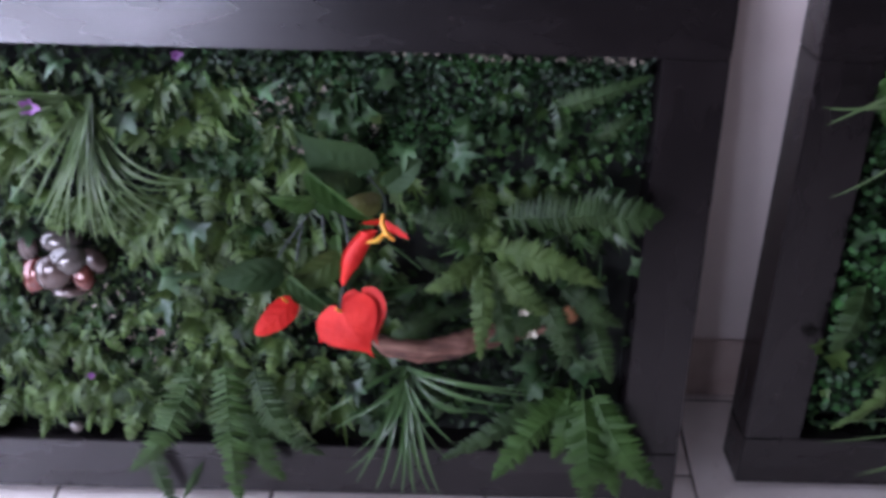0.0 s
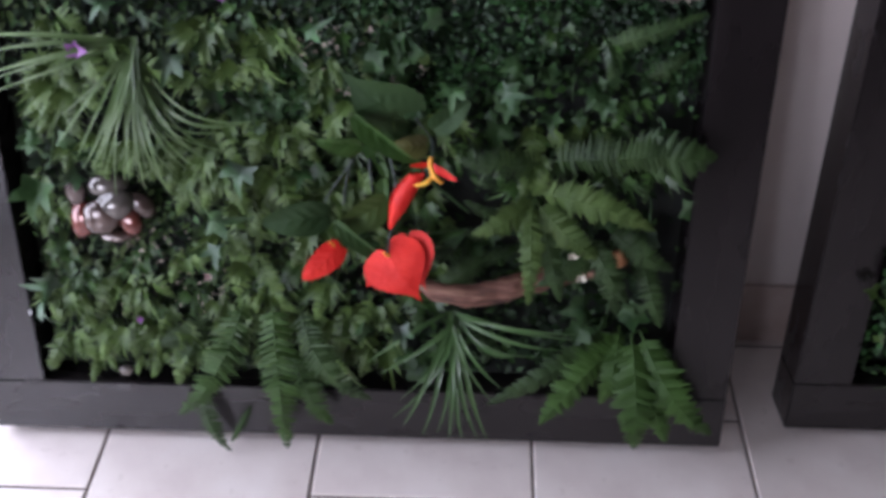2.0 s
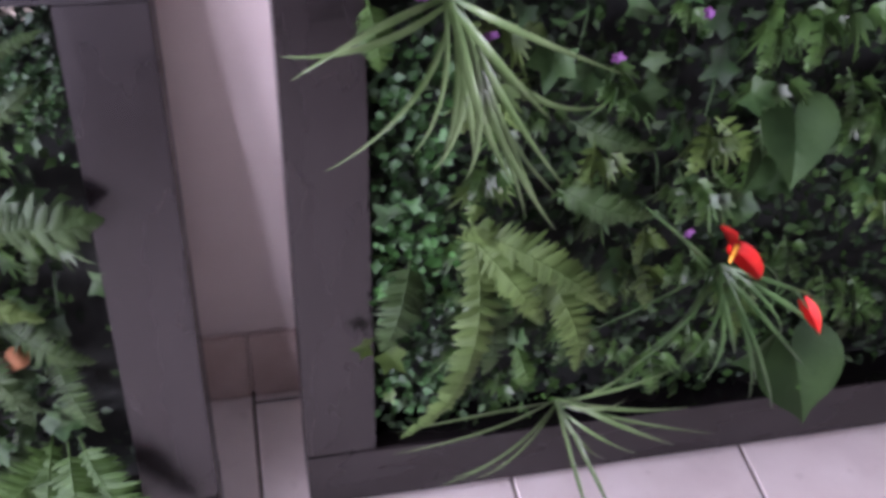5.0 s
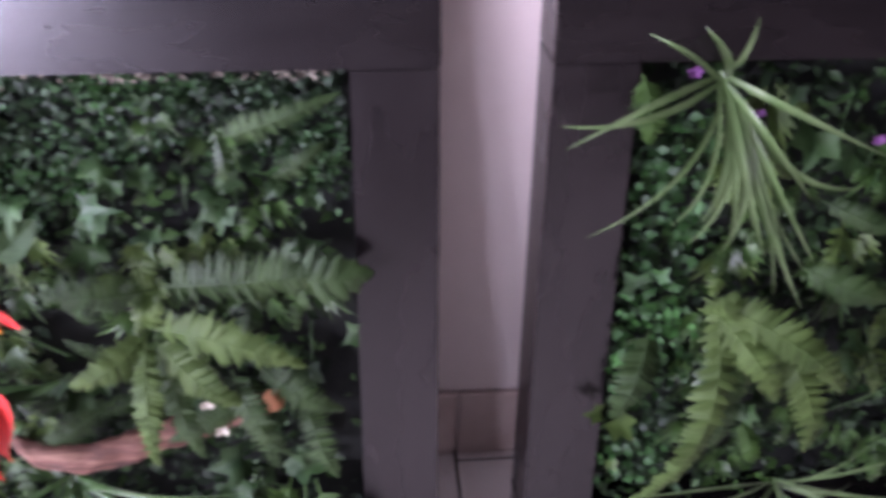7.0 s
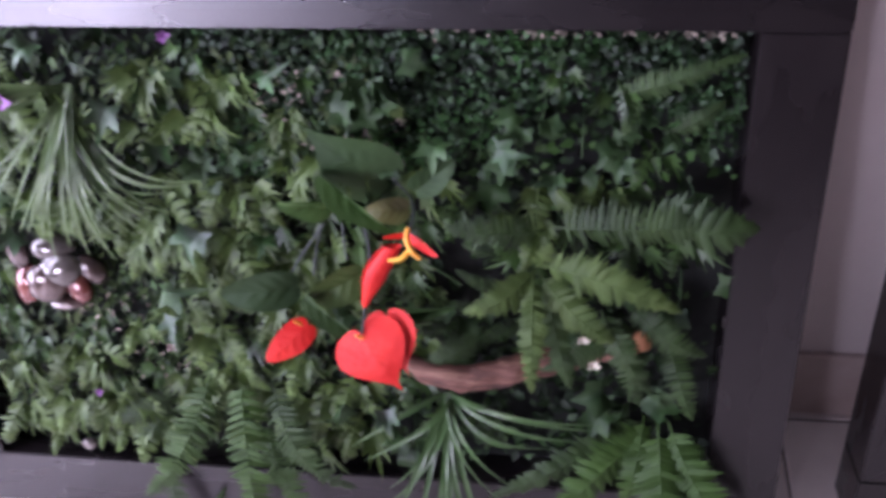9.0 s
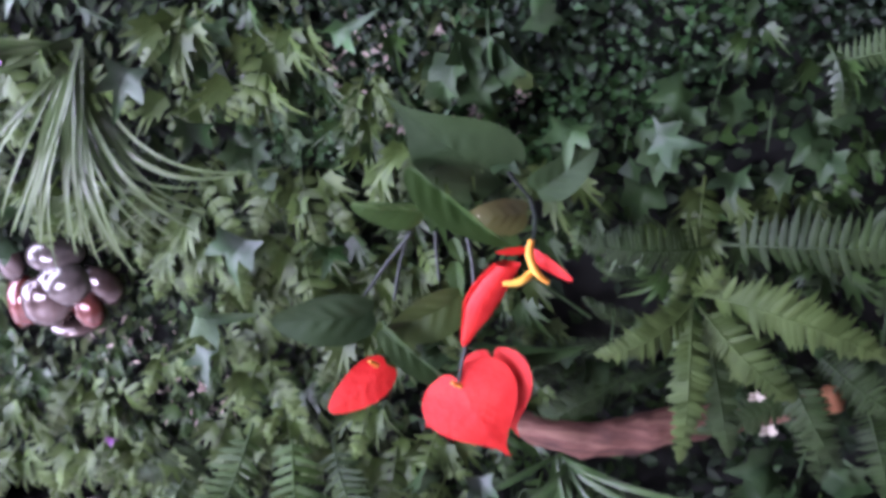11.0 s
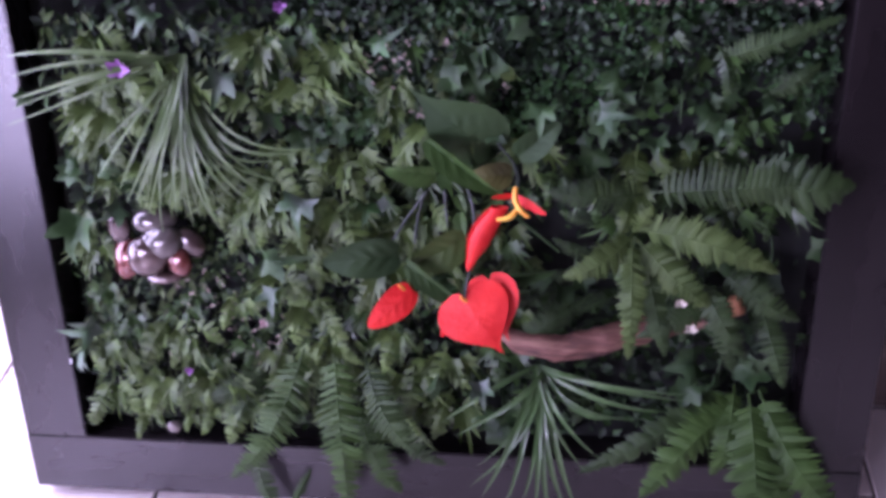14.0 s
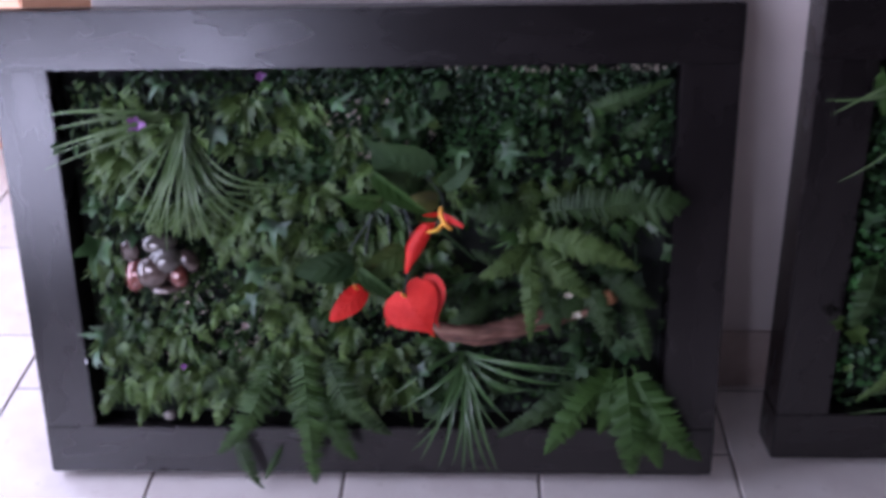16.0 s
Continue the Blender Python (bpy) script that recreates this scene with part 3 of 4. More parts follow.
for i in range(70):
    u, v = place_rnd.uniform(0.4, 0.98), place_rnd.uniform(0.14, 0.67)
    if not gaps1(u, v, place_rnd):
        continue
    spray(M1, (u, v, place_rnd.uniform(-0.032, -0.014)), place_rnd.choice((3, 4)), place_rnd.uniform(0.045, 0.075), M_SPRAY_DARK if i % 4 else M_SPRAY, "leaf_spray", "drooping spray of soft green lobed artificial leaves", "foliage", "leaf sprays", 300 + i)
for i in range(16):
    u, v = place_rnd.uniform(0.13, 1.0), place_rnd.uniform(0.14, 0.66)
    sprig(M1, (u, v, place_rnd.uniform(-0.028, -0.012)), place_rnd.choice((3, 4, 5)), place_rnd.uniform(0.034, 0.056), M_IVY, IVY, "ivy_sprig", "dark green artificial ivy sprig with star-shaped leaves", "ivy", "ivy sprigs", 500 + i)

for i in range(16):
    spray(M1, (place_rnd.uniform(0.13, 0.46), place_rnd.uniform(0.125, 0.17), place_rnd.uniform(-0.03, -0.014)), 4, place_rnd.uniform(0.03, 0.045), M_SPRAY_DARK if i % 3 else M_SPRAY, "leaf_spray", "small spray of green lobed leaves along the bottom rail", "foliage", "leaf sprays", 1200 + i)

# single pale ivy leaves that stand out
ivy = empty("ivy_vine", M1, "grey-green variegated artificial ivy with pointed leaves", "ivy", "ivy sprigs")
for k, (a, b, r) in enumerate((
        ((0.381, 0.559, 0), (0.38, 0.529, 0.012), 1.2), ((0.435, 0.535, -0.004), (0.441, 0.511, 0.006), 1.1), ((0.43, 0.456, 0), (0.419, 0.418, 0.014), 1.25),
        ((0.49, 0.445, -0.004), (0.493, 0.422, 0.008), 1.2), ((0.357, 0.371, 0), (0.415, 0.376, 0.01), 0.8), ((0.383, 0.335, 0), (0.378, 0.304, 0.012), 1.15),
        ((0.197, 0.44, -0.004), (0.173, 0.422, 0.01), 1.0), ((0.154, 0.437, 0), (0.137, 0.376, 0.012), 0.9), ((0.121, 0.246, 0), (0.14, 0.212, 0.014), 0.9),
        ((0.155, 0.287, 0.004), (0.107, 0.27, 0.016), 0.8), ((0.706, 0.566, -0.004), (0.699, 0.535, 0.01), 1.1), ((0.681, 0.591, 0), (0.667, 0.616, 0.012), 0.6),
        ((0.756, 0.555, -0.006), (0.794, 0.552, 0.004), 0.9), ((0.831, 0.531, -0.004), (0.829, 0.506, 0.01), 1.1), ((0.973, 0.52, -0.01), (0.96, 0.487, 0.006), 1.1),
        ((0.269, 0.671, -0.01), (0.248, 0.644, 0), 0.9), ((0.311, 0.663, -0.01), (0.33, 0.637, 0), 0.9), ((0.337, 0.608, -0.006), (0.328, 0.563, 0.008), 0.8),
        ((0.499, 0.626, -0.012), (0.541, 0.645, 0), 0.6), ((0.584, 0.226, 0), (0.548, 0.202, 0.012), 0.9), ((0.625, 0.216, 0), (0.634, 0.182, 0.012), 0.8))):
    a, b = (a[0], a[1], a[2] + 0.006), tuple(q + 0.2 * (q - w) for q, w in zip((b[0], b[1], b[2] + 0.014), a))
    leaf(ivy, a, b, r, M_SPRAY if k == 11 else M_IVY_PALE if k % 3 != 1 else M_IVY, IVY_LONG, fold=0.5, droop=1.1, roll=(k * 37) % 100 - 50, rings=4, wave=0.07, seed=900 + k)

# grass tuft, upper left
grass_tuft(M1, (0.284, 0.606, -0.012), M_GRASS, "tuft of long light green artificial grass blades", "grass tufts", (
    ((0.089, 0.615, 0.02), 0.03, 0.03), ((0.086, 0.564, 0.02), 0.028, 0.02), ((0.073, 0.533, 0.02), 0.03, 0.02),
    ((0.173, 0.502, 0.01), 0.03, 0.03), ((0.198, 0.452, 0.02), 0.034, 0.0), ((0.210, 0.443, 0.03), 0.03, 0.01), ((0.222, 0.443, 0.03), 0.036, 0.01), ((0.234, 0.457, 0.02), 0.034, 0),
    ((0.236, 0.430, 0.03), 0.04, 0.01), ((0.250, 0.406, 0.03), 0.036, 0), ((0.258, 0.433, 0.02), 0.03, 0), ((0.270, 0.430, 0.02), 0.03, 0), ((0.279, 0.425, 0.02), 0.036, 0),
    ((0.286, 0.411, 0.02), 0.03, 0), ((0.298, 0.443, 0.02), 0.03, -0.01), ((0.321, 0.406, 0.02), 0.034, -0.01), ((0.310, 0.424, 0.02), 0.03, 0), ((0.333, 0.430, 0.02), 0.03, -0.01),
    ((0.348, 0.440, 0.02), 0.03, -0.02), ((0.378, 0.456, 0.01), 0.026, -0.03), ((0.370, 0.432, 0.01), 0.03, -0.02), ((0.392, 0.442, 0.01), 0.03, -0.03), ((0.405, 0.466, 0.01), 0.026, -0.05),
    ((0.393, 0.491, 0.01), 0.02, -0.06), ((0.424, 0.505, 0.01), 0.02, -0.07), ((0.461, 0.510, 0), 0.02, -0.08), ((0.412, 0.498, 0), 0.02, -0.07)), 21, 0.0052, 0.006, 0.35, 0.3)

# purple and pink flowers
small_flower(M1, (0.222, 0.602, 0.022), 0.016, M_PURPLE, "small purple artificial flower", 61)
small_flower(M1, (0.405, 0.665, -0.015), 0.009, M_PURPLE, "small purple artificial flower", 62)
small_flower(M1, (0.246, 0.196, -0.004), 0.008, M_PURPLE, "small purple artificial flower", 63)
small_flower(M1, (0.349, 0.262, -0.02), 0.009, M_PINK, "faded pink artificial flower", 64)
small_flower(M1, (0.864, 0.334, 0.034), 0.008, M_WHITE, "small white artificial flower", 65)
small_flower(M1, (0.877, 0.303, 0.036), 0.009, M_WHITE, "small white artificial flower", 66)


def pebble(m, at, size, mat, label, seed, flat=0.6, spin=0.0):
    rnd = random.Random(seed)
    bm = bmesh.new()
    bmesh.ops.create_icosphere(bm, subdivisions=3, radius=1)
    off = Vector((seed * 1.7, 0.3, 0.9))
    for v in bm.verts:
        k = 1 + 0.16 * noise.noise(v.co * 0.9 + off)
        v.co = Vector((v.co.x * size[0] * k, v.co.y * size[0] * flat * k, v.co.z * size[1] * k))
    for f in bm.faces:
        f.smooth = True
    ob = solid("pebble", bm, mat)
    ob.matrix_world = m @ Matrix.Translation(P(at)) @ pose(0, 0, 0, rnd.uniform(-15, 15), spin, rnd.uniform(-15, 15))
    return tagged(ob, label, "pebble", "glued pebbles")


for at, size, mat, spin, label in (
        ((0.179, 0.396, -0.006), (0.0147, 0.0224), M_STONE_A, 12, "polished bronze pebble nestled among leaves"),
        ((0.227, 0.406, -0.008), (0.0248, 0.0165), M_STONE_C, 0, "polished grey pebble nestled among leaves"),
        ((0.235, 0.38, 0.002), (0.0236, 0.0201), M_STONE_C, -10, "polished pale grey pebble nestled among leaves"),
        ((0.214, 0.362, 0.004), (0.0236, 0.0236), M_STONE_A, 20, "polished bronze pebble nestled among leaves"),
        ((0.184, 0.354, -0.006), (0.0165, 0.0248), M_STONE_B, 10, "polished dark red pebble nestled among leaves"),
        ((0.254, 0.354, 0.002), (0.0147, 0.0183), M_STONE_B, -15, "polished dark red pebble nestled among leaves"),
        ((0.265, 0.376, -0.01), (0.0212, 0.0177), M_STONE_A, 30, "polished bronze pebble nestled among leaves"),
        ((0.23, 0.331, -0.006), (0.0236, 0.00708), M_STONE_A, -6, "thin polished bronze pebble nestled among leaves"),
        ((0.211, 0.103, -0.01), (0.010, 0.009), M_STONE_C, 5, "polished grey pebble nestled among leaves")):
    pebble(M1, at, (size[0] * 1.14, size[1] * 1.14), mat, label, int(at[0] * 1000), 0.6, spin)

# driftwood
drift = empty("driftwood", M1, "curved reddish brown driftwood branch held in the greenery", "driftwood")
tube(drift, "branch", [(0.648, 0.276, -0.004), (0.676, 0.262, 0.008), (0.722, 0.256, 0.012), (0.774, 0.266, 0.008), (0.826, 0.280, 0), (0.881, 0.292, -0.006), (0.915, 0.312, 0.006), (0.93, 0.322, 0.014)],
     [0.006, 0.013, 0.0165, 0.0175, 0.016, 0.0135, 0.0125, 0.0122], M_WOOD, 14, 0.35, 3)
tube(drift, "cut_end", [(0.928, 0.321, 0.013), (0.934, 0.325, 0.0175)], [0.0125, 0.0115], M_WOODCUT, 12, 0.2, 4, "pale orange cut end")

# fuller growth below the pebbles, and large dim ivy right of the big leaves
fill_rnd = random.Random(77)
for i in range(14):
    u, v = fill_rnd.uniform(0.13, 0.38), fill_rnd.uniform(0.2, 0.325)
    spray(M1, (u, v, fill_rnd.uniform(-0.03, -0.016)), 4, fill_rnd.uniform(0.035, 0.055), M_SPRAY_DARK, "leaf_spray", "small spray of dull green lobed leaves below the pebbles", "foliage", "leaf sprays", 1400 + i)
for i in range(7):
    at = (0.74 + 0.042 * i + fill_rnd.uniform(-0.012, 0.012), 0.572 + fill_rnd.uniform(-0.03, 0.025), fill_rnd.uniform(-0.03, -0.018))
    sprig(M1, at, 4, fill_rnd.uniform(0.03, 0.044), M_IVY, IVY, "ivy_sprig", "large dull green artificial ivy leaves above the fern", "ivy", "ivy sprigs", 1500 + i)

# anthurium plant: leaves
anth = empty("anthurium", M1, "artificial anthurium with heart-shaped leaves and glossy red spathes", "anthurium", "anthuriums")
for k, (a, b, r, roll, fold, shape, mat) in enumerate((
        ((0.640, 0.510, 0.004), (0.556, 0.579, 0.018), 0.58, -12, 0.06, CORD, M_ALEAF), ((0.670, 0.497, 0.004), (0.721, 0.544, 0.018), 0.5, 0, 0.2, OVATE, M_ALEAF),
        ((0.583, 0.477, 0.006), (0.521, 0.489, 0.025), 0.46, -10, 0.25, OVATE, M_SPRAY_DARK), ((0.566, 0.526, 0.016), (0.658, 0.463, 0.035), 0.25, 10, 0.3, OVATE, M_FERN),
        ((0.669, 0.476, 0), (0.618, 0.477, 0.01), 0.7, 0, 0.15, OVATE, M_ALEAF_OLIVE), ((0.539, 0.378, 0.012), (0.443, 0.371, 0.03), 0.52, 10, 0.15, OVATE, M_ALEAF),
        ((0.617, 0.405, 0.014), (0.544, 0.367, 0.03), 0.58, -10, 0.25, OVATE, M_FERN_LIGHT), ((0.541, 0.378, 0.03), (0.613, 0.33, 0.05), 0.27, 0, 0.3, OVATE, M_FERN_DARK),
        ((0.617, 0.357, 0.016), (0.721, 0.369, 0.026), 0.16, 20, 0.3, OVATE, M_ALEAF), ((0.602, 0.45, -0.002), (0.613, 0.431, 0.01), 0.55, 0, 0.2, OVATE, M_FERN),
        ((0.605, 0.429, 0), (0.612, 0.396, 0.012), 0.5, 20, 0.2, OVATE, M_FERN))):
    leaf(anth, a, b, r, mat, shape, fold=fold, droop=0.25, roll=roll, rings=9, wave=0.016, seed=k, vein=0.008)
for k, (root_p, mid, tip) in enumerate((
        ((0.568, 0.455, 0.002), (0.543, 0.421, 0.006), (0.524, 0.393, 0.014)), ((0.564, 0.452, 0), (0.556, 0.421, 0.004), (0.552, 0.392, 0.014)), ((0.588, 0.455, 0), (0.589, 0.437, 0.004), (0.592, 0.412, 0.01)),
        ((0.612, 0.474, 0.01), (0.626, 0.430, 0.04), (0.616, 0.347, 0.064)), ((0.641, 0.525, 0), (0.655, 0.508, 0.004), (0.668, 0.492, 0.004)), ((0.668, 0.491, 0), (0.674, 0.48, 0.02), (0.674, 0.472, 0.05)),
        ((0.723, 0.38, 0), (0.7, 0.406, 0.016), (0.672, 0.442, 0.045)), ((0.542, 0.37, 0.014), (0.549, 0.363, 0.03), (0.539, 0.358, 0.05)))):
    tube(anth, "stem", [root_p, mid, tip], [0.0017, 0.0016, 0.0013], M_STEM if k in (6, 7) else M_STEM_DARK, 6)
# spathes and spadices
spathe_low = leaf(anth, (0.556, 0.353, 0.05), (0.501, 0.303, 0.062), 0.52, M_RED, OVATE, fold=-0.06, droop=0.25, roll=0, lift=0.12, name="spathe", seed=1, rings=9, vein=0.004, wave=0.006)
spathe_heart = leaf(anth, (0.615, 0.348, 0.064), (0.660, 0.284, 0.076), 0.78, M_RED, CORD, fold=-0.05, droop=0.25, roll=-4, lift=0.14, name="spathe", seed=2, rings=9, vein=0.004, wave=0.008)
leaf(anth, (0.642, 0.362, 0.048), (0.666, 0.292, 0.058), 0.62, M_RED, CORD, fold=0.04, droop=0.2, roll=12, lift=0.1, name="spathe", seed=3, rings=9, vein=0.004, wave=0.008)
spathe_rolled = rolled_spathe(anth, (0.655, 0.455, 0.052), (0.619, 0.378, 0.058), 0.0112, M_RED)
spathe_top = leaf(anth, (0.669, 0.469, 0.052), (0.707, 0.456, 0.075), 0.26, M_RED, OVATE, fold=-0.035, droop=0.1, name="spathe", seed=5, rings=9, vein=0.003)
leaf(anth, (0.672, 0.468, 0.05), (0.646, 0.47, 0.062), 0.26, M_RED, OVATE, fold=-0.035, droop=0.1, name="spathe", seed=6, rings=9, vein=0.003)
leaf(anth, (0.596, 0.307, 0.055), (0.587, 0.293, 0.06), 0.7, M_RED, OVATE, fold=-0.07, droop=0.1, name="spathe", seed=7, rings=9, vein=0.003)
tube(spathe_top, "spadix", [(0.674, 0.482, 0.06), (0.673, 0.472, 0.066), (0.679, 0.460, 0.072), (0.689, 0.452, 0.074)], [0.0024, 0.0034, 0.003, 0.0018], M_YELLOW, 8)
tube(spathe_rolled, "spadix", [(0.678, 0.459, 0.062), (0.667, 0.450, 0.07), (0.653, 0.447, 0.07)], [0.003, 0.0032, 0.0018], M_YELLOW, 8)
tube(spathe_low, "spadix", [(0.545, 0.353, 0.058), (0.540, 0.362, 0.066)], [0.0022, 0.0014], M_YELLOW, 8)
tube(spathe_heart, "spadix", [(0.618, 0.345, 0.068), (0.612, 0.352, 0.074)], [0.0022, 0.0014], M_YELLOW, 8)

# fern with broad fronds at the lower left
f1 = fern(M1, "artificial fern with toothed mid-green fronds hanging over the bottom rail")
for k, (a, b, bow, w, bend, mat) in enumerate((
        ((0.403, 0.236, 0), (0.296, 0.052, 0.03), 0.03, 0.075, -0.03, M_FERN), ((0.443, 0.242, 0.004), (0.457, 0.0, 0.035), 0.035, 0.078, -0.012, M_FERN),
        ((0.482, 0.228, 0), (0.586, 0.09, 0.03), 0.03, 0.07, 0.03, M_FERN_DARK), ((0.47, 0.156, 0), (0.527, 0.043, 0.03), 0.02, 0.07, 0.01, M_FERN),
        ((0.326, 0.098, 0), (0.367, -0.019, 0.02), 0.02, 0.045, 0.01, M_FERN_DARK), ((0.352, 0.203, -0.006), (0.259, 0.16, 0.01), 0.012, 0.05, -0.008, M_FERN_DARK),
        ((0.341, 0.183, -0.006), (0.297, 0.114, 0.01), 0.012, 0.05, 0.006, M_FERN_DARK), ((0.399, 0.053, 0.004), (0.368, -0.002, 0.02), 0.01, 0.02, 0.0, M_FERN))):
    frond(f1, a, b, bow, w * 1.25, mat, 27, bend, 40 + k, tight=0.36)

# fern at the lower right corner
f2 = fern(M1, "artificial fern with broad ruffled bright green fronds at the corner")
for k, (a, b, bow, w, bend, mat) in enumerate((
        ((0.951, 0.192, 0), (0.833, 0.057, 0.035), 0.03, 0.075, 0.035, M_FERN), ((0.958, 0.2, 0.006), (0.973, 0.023, 0.04), 0.04, 0.085, 0.0, M_FERN),
        ((0.97, 0.204, 0.004), (1.083, 0.052, 0.04), 0.035, 0.08, 0.02, M_FERN), ((0.973, 0.152, 0.01), (1.019, 0.036, 0.04), 0.02, 0.06, 0.0, M_FERN),
        ((0.938, 0.194, -0.006), (0.756, 0.08, 0.02), 0.02, 0.06, 0.012, M_FERN_DARK), ((0.942, 0.205, -0.004), (0.92, 0.086, 0.02), 0.03, 0.05, 0.0, M_FERN))):
    frond(f2, a, b, bow, w * 1.3, mat, 34, bend, 60 + k, tight=0.6)

# light fern in the middle right
f3 = fern(M1, "artificial fern with light yellow-green fronds over the driftwood")
for k, (a, b, bow, w, bend, mat) in enumerate((
        ((0.812, 0.415, 0.01), (0.969, 0.375, 0.035), 0.02, 0.07, -0.03, M_FERN_LIGHT), ((0.808, 0.41, 0.01), (0.728, 0.364, 0.035), 0.016, 0.055, -0.01, M_FERN_LIGHT),
        ((0.806, 0.406, 0.012), (0.807, 0.257, 0.035), 0.03, 0.045, 0.0, M_FERN_LIGHT), ((0.813, 0.4, 0.006), (0.904, 0.323, 0.025), 0.02, 0.06, 0.0, M_FERN_LIGHT),
        ((0.808, 0.407, 0), (0.826, 0.448, 0.02), 0.01, 0.035, 0.0, M_FERN_LIGHT), ((0.821, 0.385, 0.004), (0.853, 0.255, 0.02), 0.02, 0.05, 0.0, M_FERN_DARK))):
    frond(f3, a, b, bow, w * 1.2, mat, 30, bend, 80 + k, tight=0.58)

# dark fern across the right
f4 = fern(M1, "dark green artificial fern with long level fronds")
for k, (a, b, bow, w, bend, mat) in enumerate((
        ((0.825, 0.457, 0), (1.036, 0.484, 0.03), 0.02, 0.085, -0.012, M_FERN_DARK), ((0.816, 0.454, 0), (0.709, 0.463, 0.02), 0.014, 0.075, 0.0, M_FERN_DARK),
        ((0.914, 0.359, -0.004), (1.006, 0.304, 0.012), 0.02, 0.06, 0.0, M_FERN_DARK), ((0.906, 0.342, 0), (0.933, 0.236, 0.02), 0.02, 0.06, 0.0, M_FERN_DARK),
        ((0.96, 0.321, -0.006), (0.997, 0.214, 0.014), 0.02, 0.055, 0.0, M_FERN_DARK), ((0.747, 0.319, -0.01), (0.685, 0.268, 0.006), 0.012, 0.06, 0.0, M_FERN_DARK),
        ((0.883, 0.604, -0.02), (1.014, 0.657, 0), 0.015, 0.045, 0.0, M_FERN_DARK), ((0.942, 0.567, -0.012), (0.997, 0.607, 0), 0.012, 0.04, 0.0, M_FERN_DARK))):
    frond(f4, a, b, bow, w * 1.1, mat, 28, bend, 120 + k, tight=0.38, lean=0.1)
frond(f4, (0.925, 0.474, 0.006), (1.04, 0.478, 0.03), 0.02, 0.115, M_FERN_DARK, 16, 0.0, 135, tight=0.7, lean=0.25)
frond(f4, (0.763, 0.32, -0.012), (0.673, 0.268, 0.004), 0.014, 0.075, M_FERN_DARK, 20, 0.0, 131, tight=0.16, lean=0.6)
frond(f4, (0.906, 0.33, 0.01), (0.817, 0.279, 0.02), 0.014, 0.06, M_FERN_DARK, 16, 0.0, 133, tight=0.5)
frond(f4, (0.887, 0.354, 0.012), (0.946, 0.256, 0.024), 0.02, 0.062, M_FERN_DARK, 18, 0.0, 134, tight=0.46)
frond(f4, (0.73, 0.325, -0.016), (0.665, 0.315, 0), 0.012, 0.06, M_FERN_DARK, 18, 0.0, 132, tight=0.16, lean=0.6)

for k, (a, b, w) in enumerate((((0.790, 0.352, -0.03), (0.715, 0.392, -0.012), 0.05), ((0.780, 0.335, -0.03), (0.700, 0.345, -0.014), 0.055), ((0.785, 0.405, -0.032), (0.722, 0.425, -0.016), 0.045),
                                ((0.800, 0.318, -0.03), (0.735, 0.298, -0.012), 0.05))):
    frond(f4, a, b, 0.012, w, M_FERN_DARK, 20, 0.0, 140 + k, tight=0.2, lean=0.5)

# grass tuft at the bottom
grass_tuft(M1, (0.704, 0.216, -0.006), M_GRASS_DARK, "tuft of long deep green artificial grass blades", "grass tufts", (
    ((0.578, 0.146, 0.02), 0.02, 0.04), ((0.596, 0.128, 0.02), 0.02, 0.03), ((0.616, 0.059, 0.03), 0.03, 0.03), ((0.631, 0.043, 0.03), 0.036, 0.02), ((0.626, 0.084, 0.02), 0.03, 0.03), ((0.659, 0.028, 0.03), 0.036, 0),
    ((0.682, 0.033, 0.03), 0.03, 0), ((0.699, 0.023, 0.035), 0.04, 0), ((0.721, 0.024, 0.035), 0.036, 0), ((0.745, 0.02, 0.03), 0.036, 0.01), ((0.768, 0.078, 0.02), 0.03, 0.03),
    ((0.784, 0.101, 0.02), 0.03, 0.03), ((0.828, 0.165, 0.02), 0.02, -0.02), ((0.882, 0.189, 0.012), 0.024, 0.015), ((0.864, 0.172, 0.012), 0.02, -0.01), ((0.802, 0.162, 0.01), 0.02, -0.03), ((0.757, 0.023, 0.03), 0.03, 0.03), ((0.891, 0.197, 0.01), 0.03, 0.02)), 22, 0.0074, 0.007, 0.0, 0.3)

# ---- panel two ----
W2, H2 = W1, 0.7624
panel_frame(M2, W2, H2, "dark wooden box frame of greenery, grass over its top rail", DEPTH_2)
INNER2 = (BW + 0.006, W2 - BW - 0.006, BW + 0.006, H2 - BW - 0.006)
# back layer again carries painted shade in its dark green
scatter("deep_foliage", M2, INNER2, 3200, (0.012, 0.022), (-0.055, -0.03), M_FILL_SHADED, "artificial moss and small leaves filling the frame, darkened to paint in shade", 31)
scatter("small_foliage", M2, INNER2, 1600, (0.010, 0.022), (-0.045, -0.018), M_FILL, "small dark green artificial leaves filling the frame", 32)
scatter("boxwood_mat", M2, (BW + 0.004, 0.18, 0.14, 0.62), 620, (0.008, 0.017), (-0.028, 0.008), M_BOX, "bright green artificial boxwood leaves along the edge", 33, long=1.3)
for i in range(90):
    u, v = place_rnd.uniform(0.15, 1.0), place_rnd.uniform(0.14, 0.66)
    spray(M2, (u, v, place_rnd.uniform(-0.03, -0.012)), place_rnd.choice((3, 4, 5)), place_rnd.uniform(0.045, 0.08), M_SPRAY_DARK if i % 5 else M_SPRAY, "leaf_spray", "drooping spray of soft green lobed artificial leaves", "foliage", "leaf sprays", 700 + i)
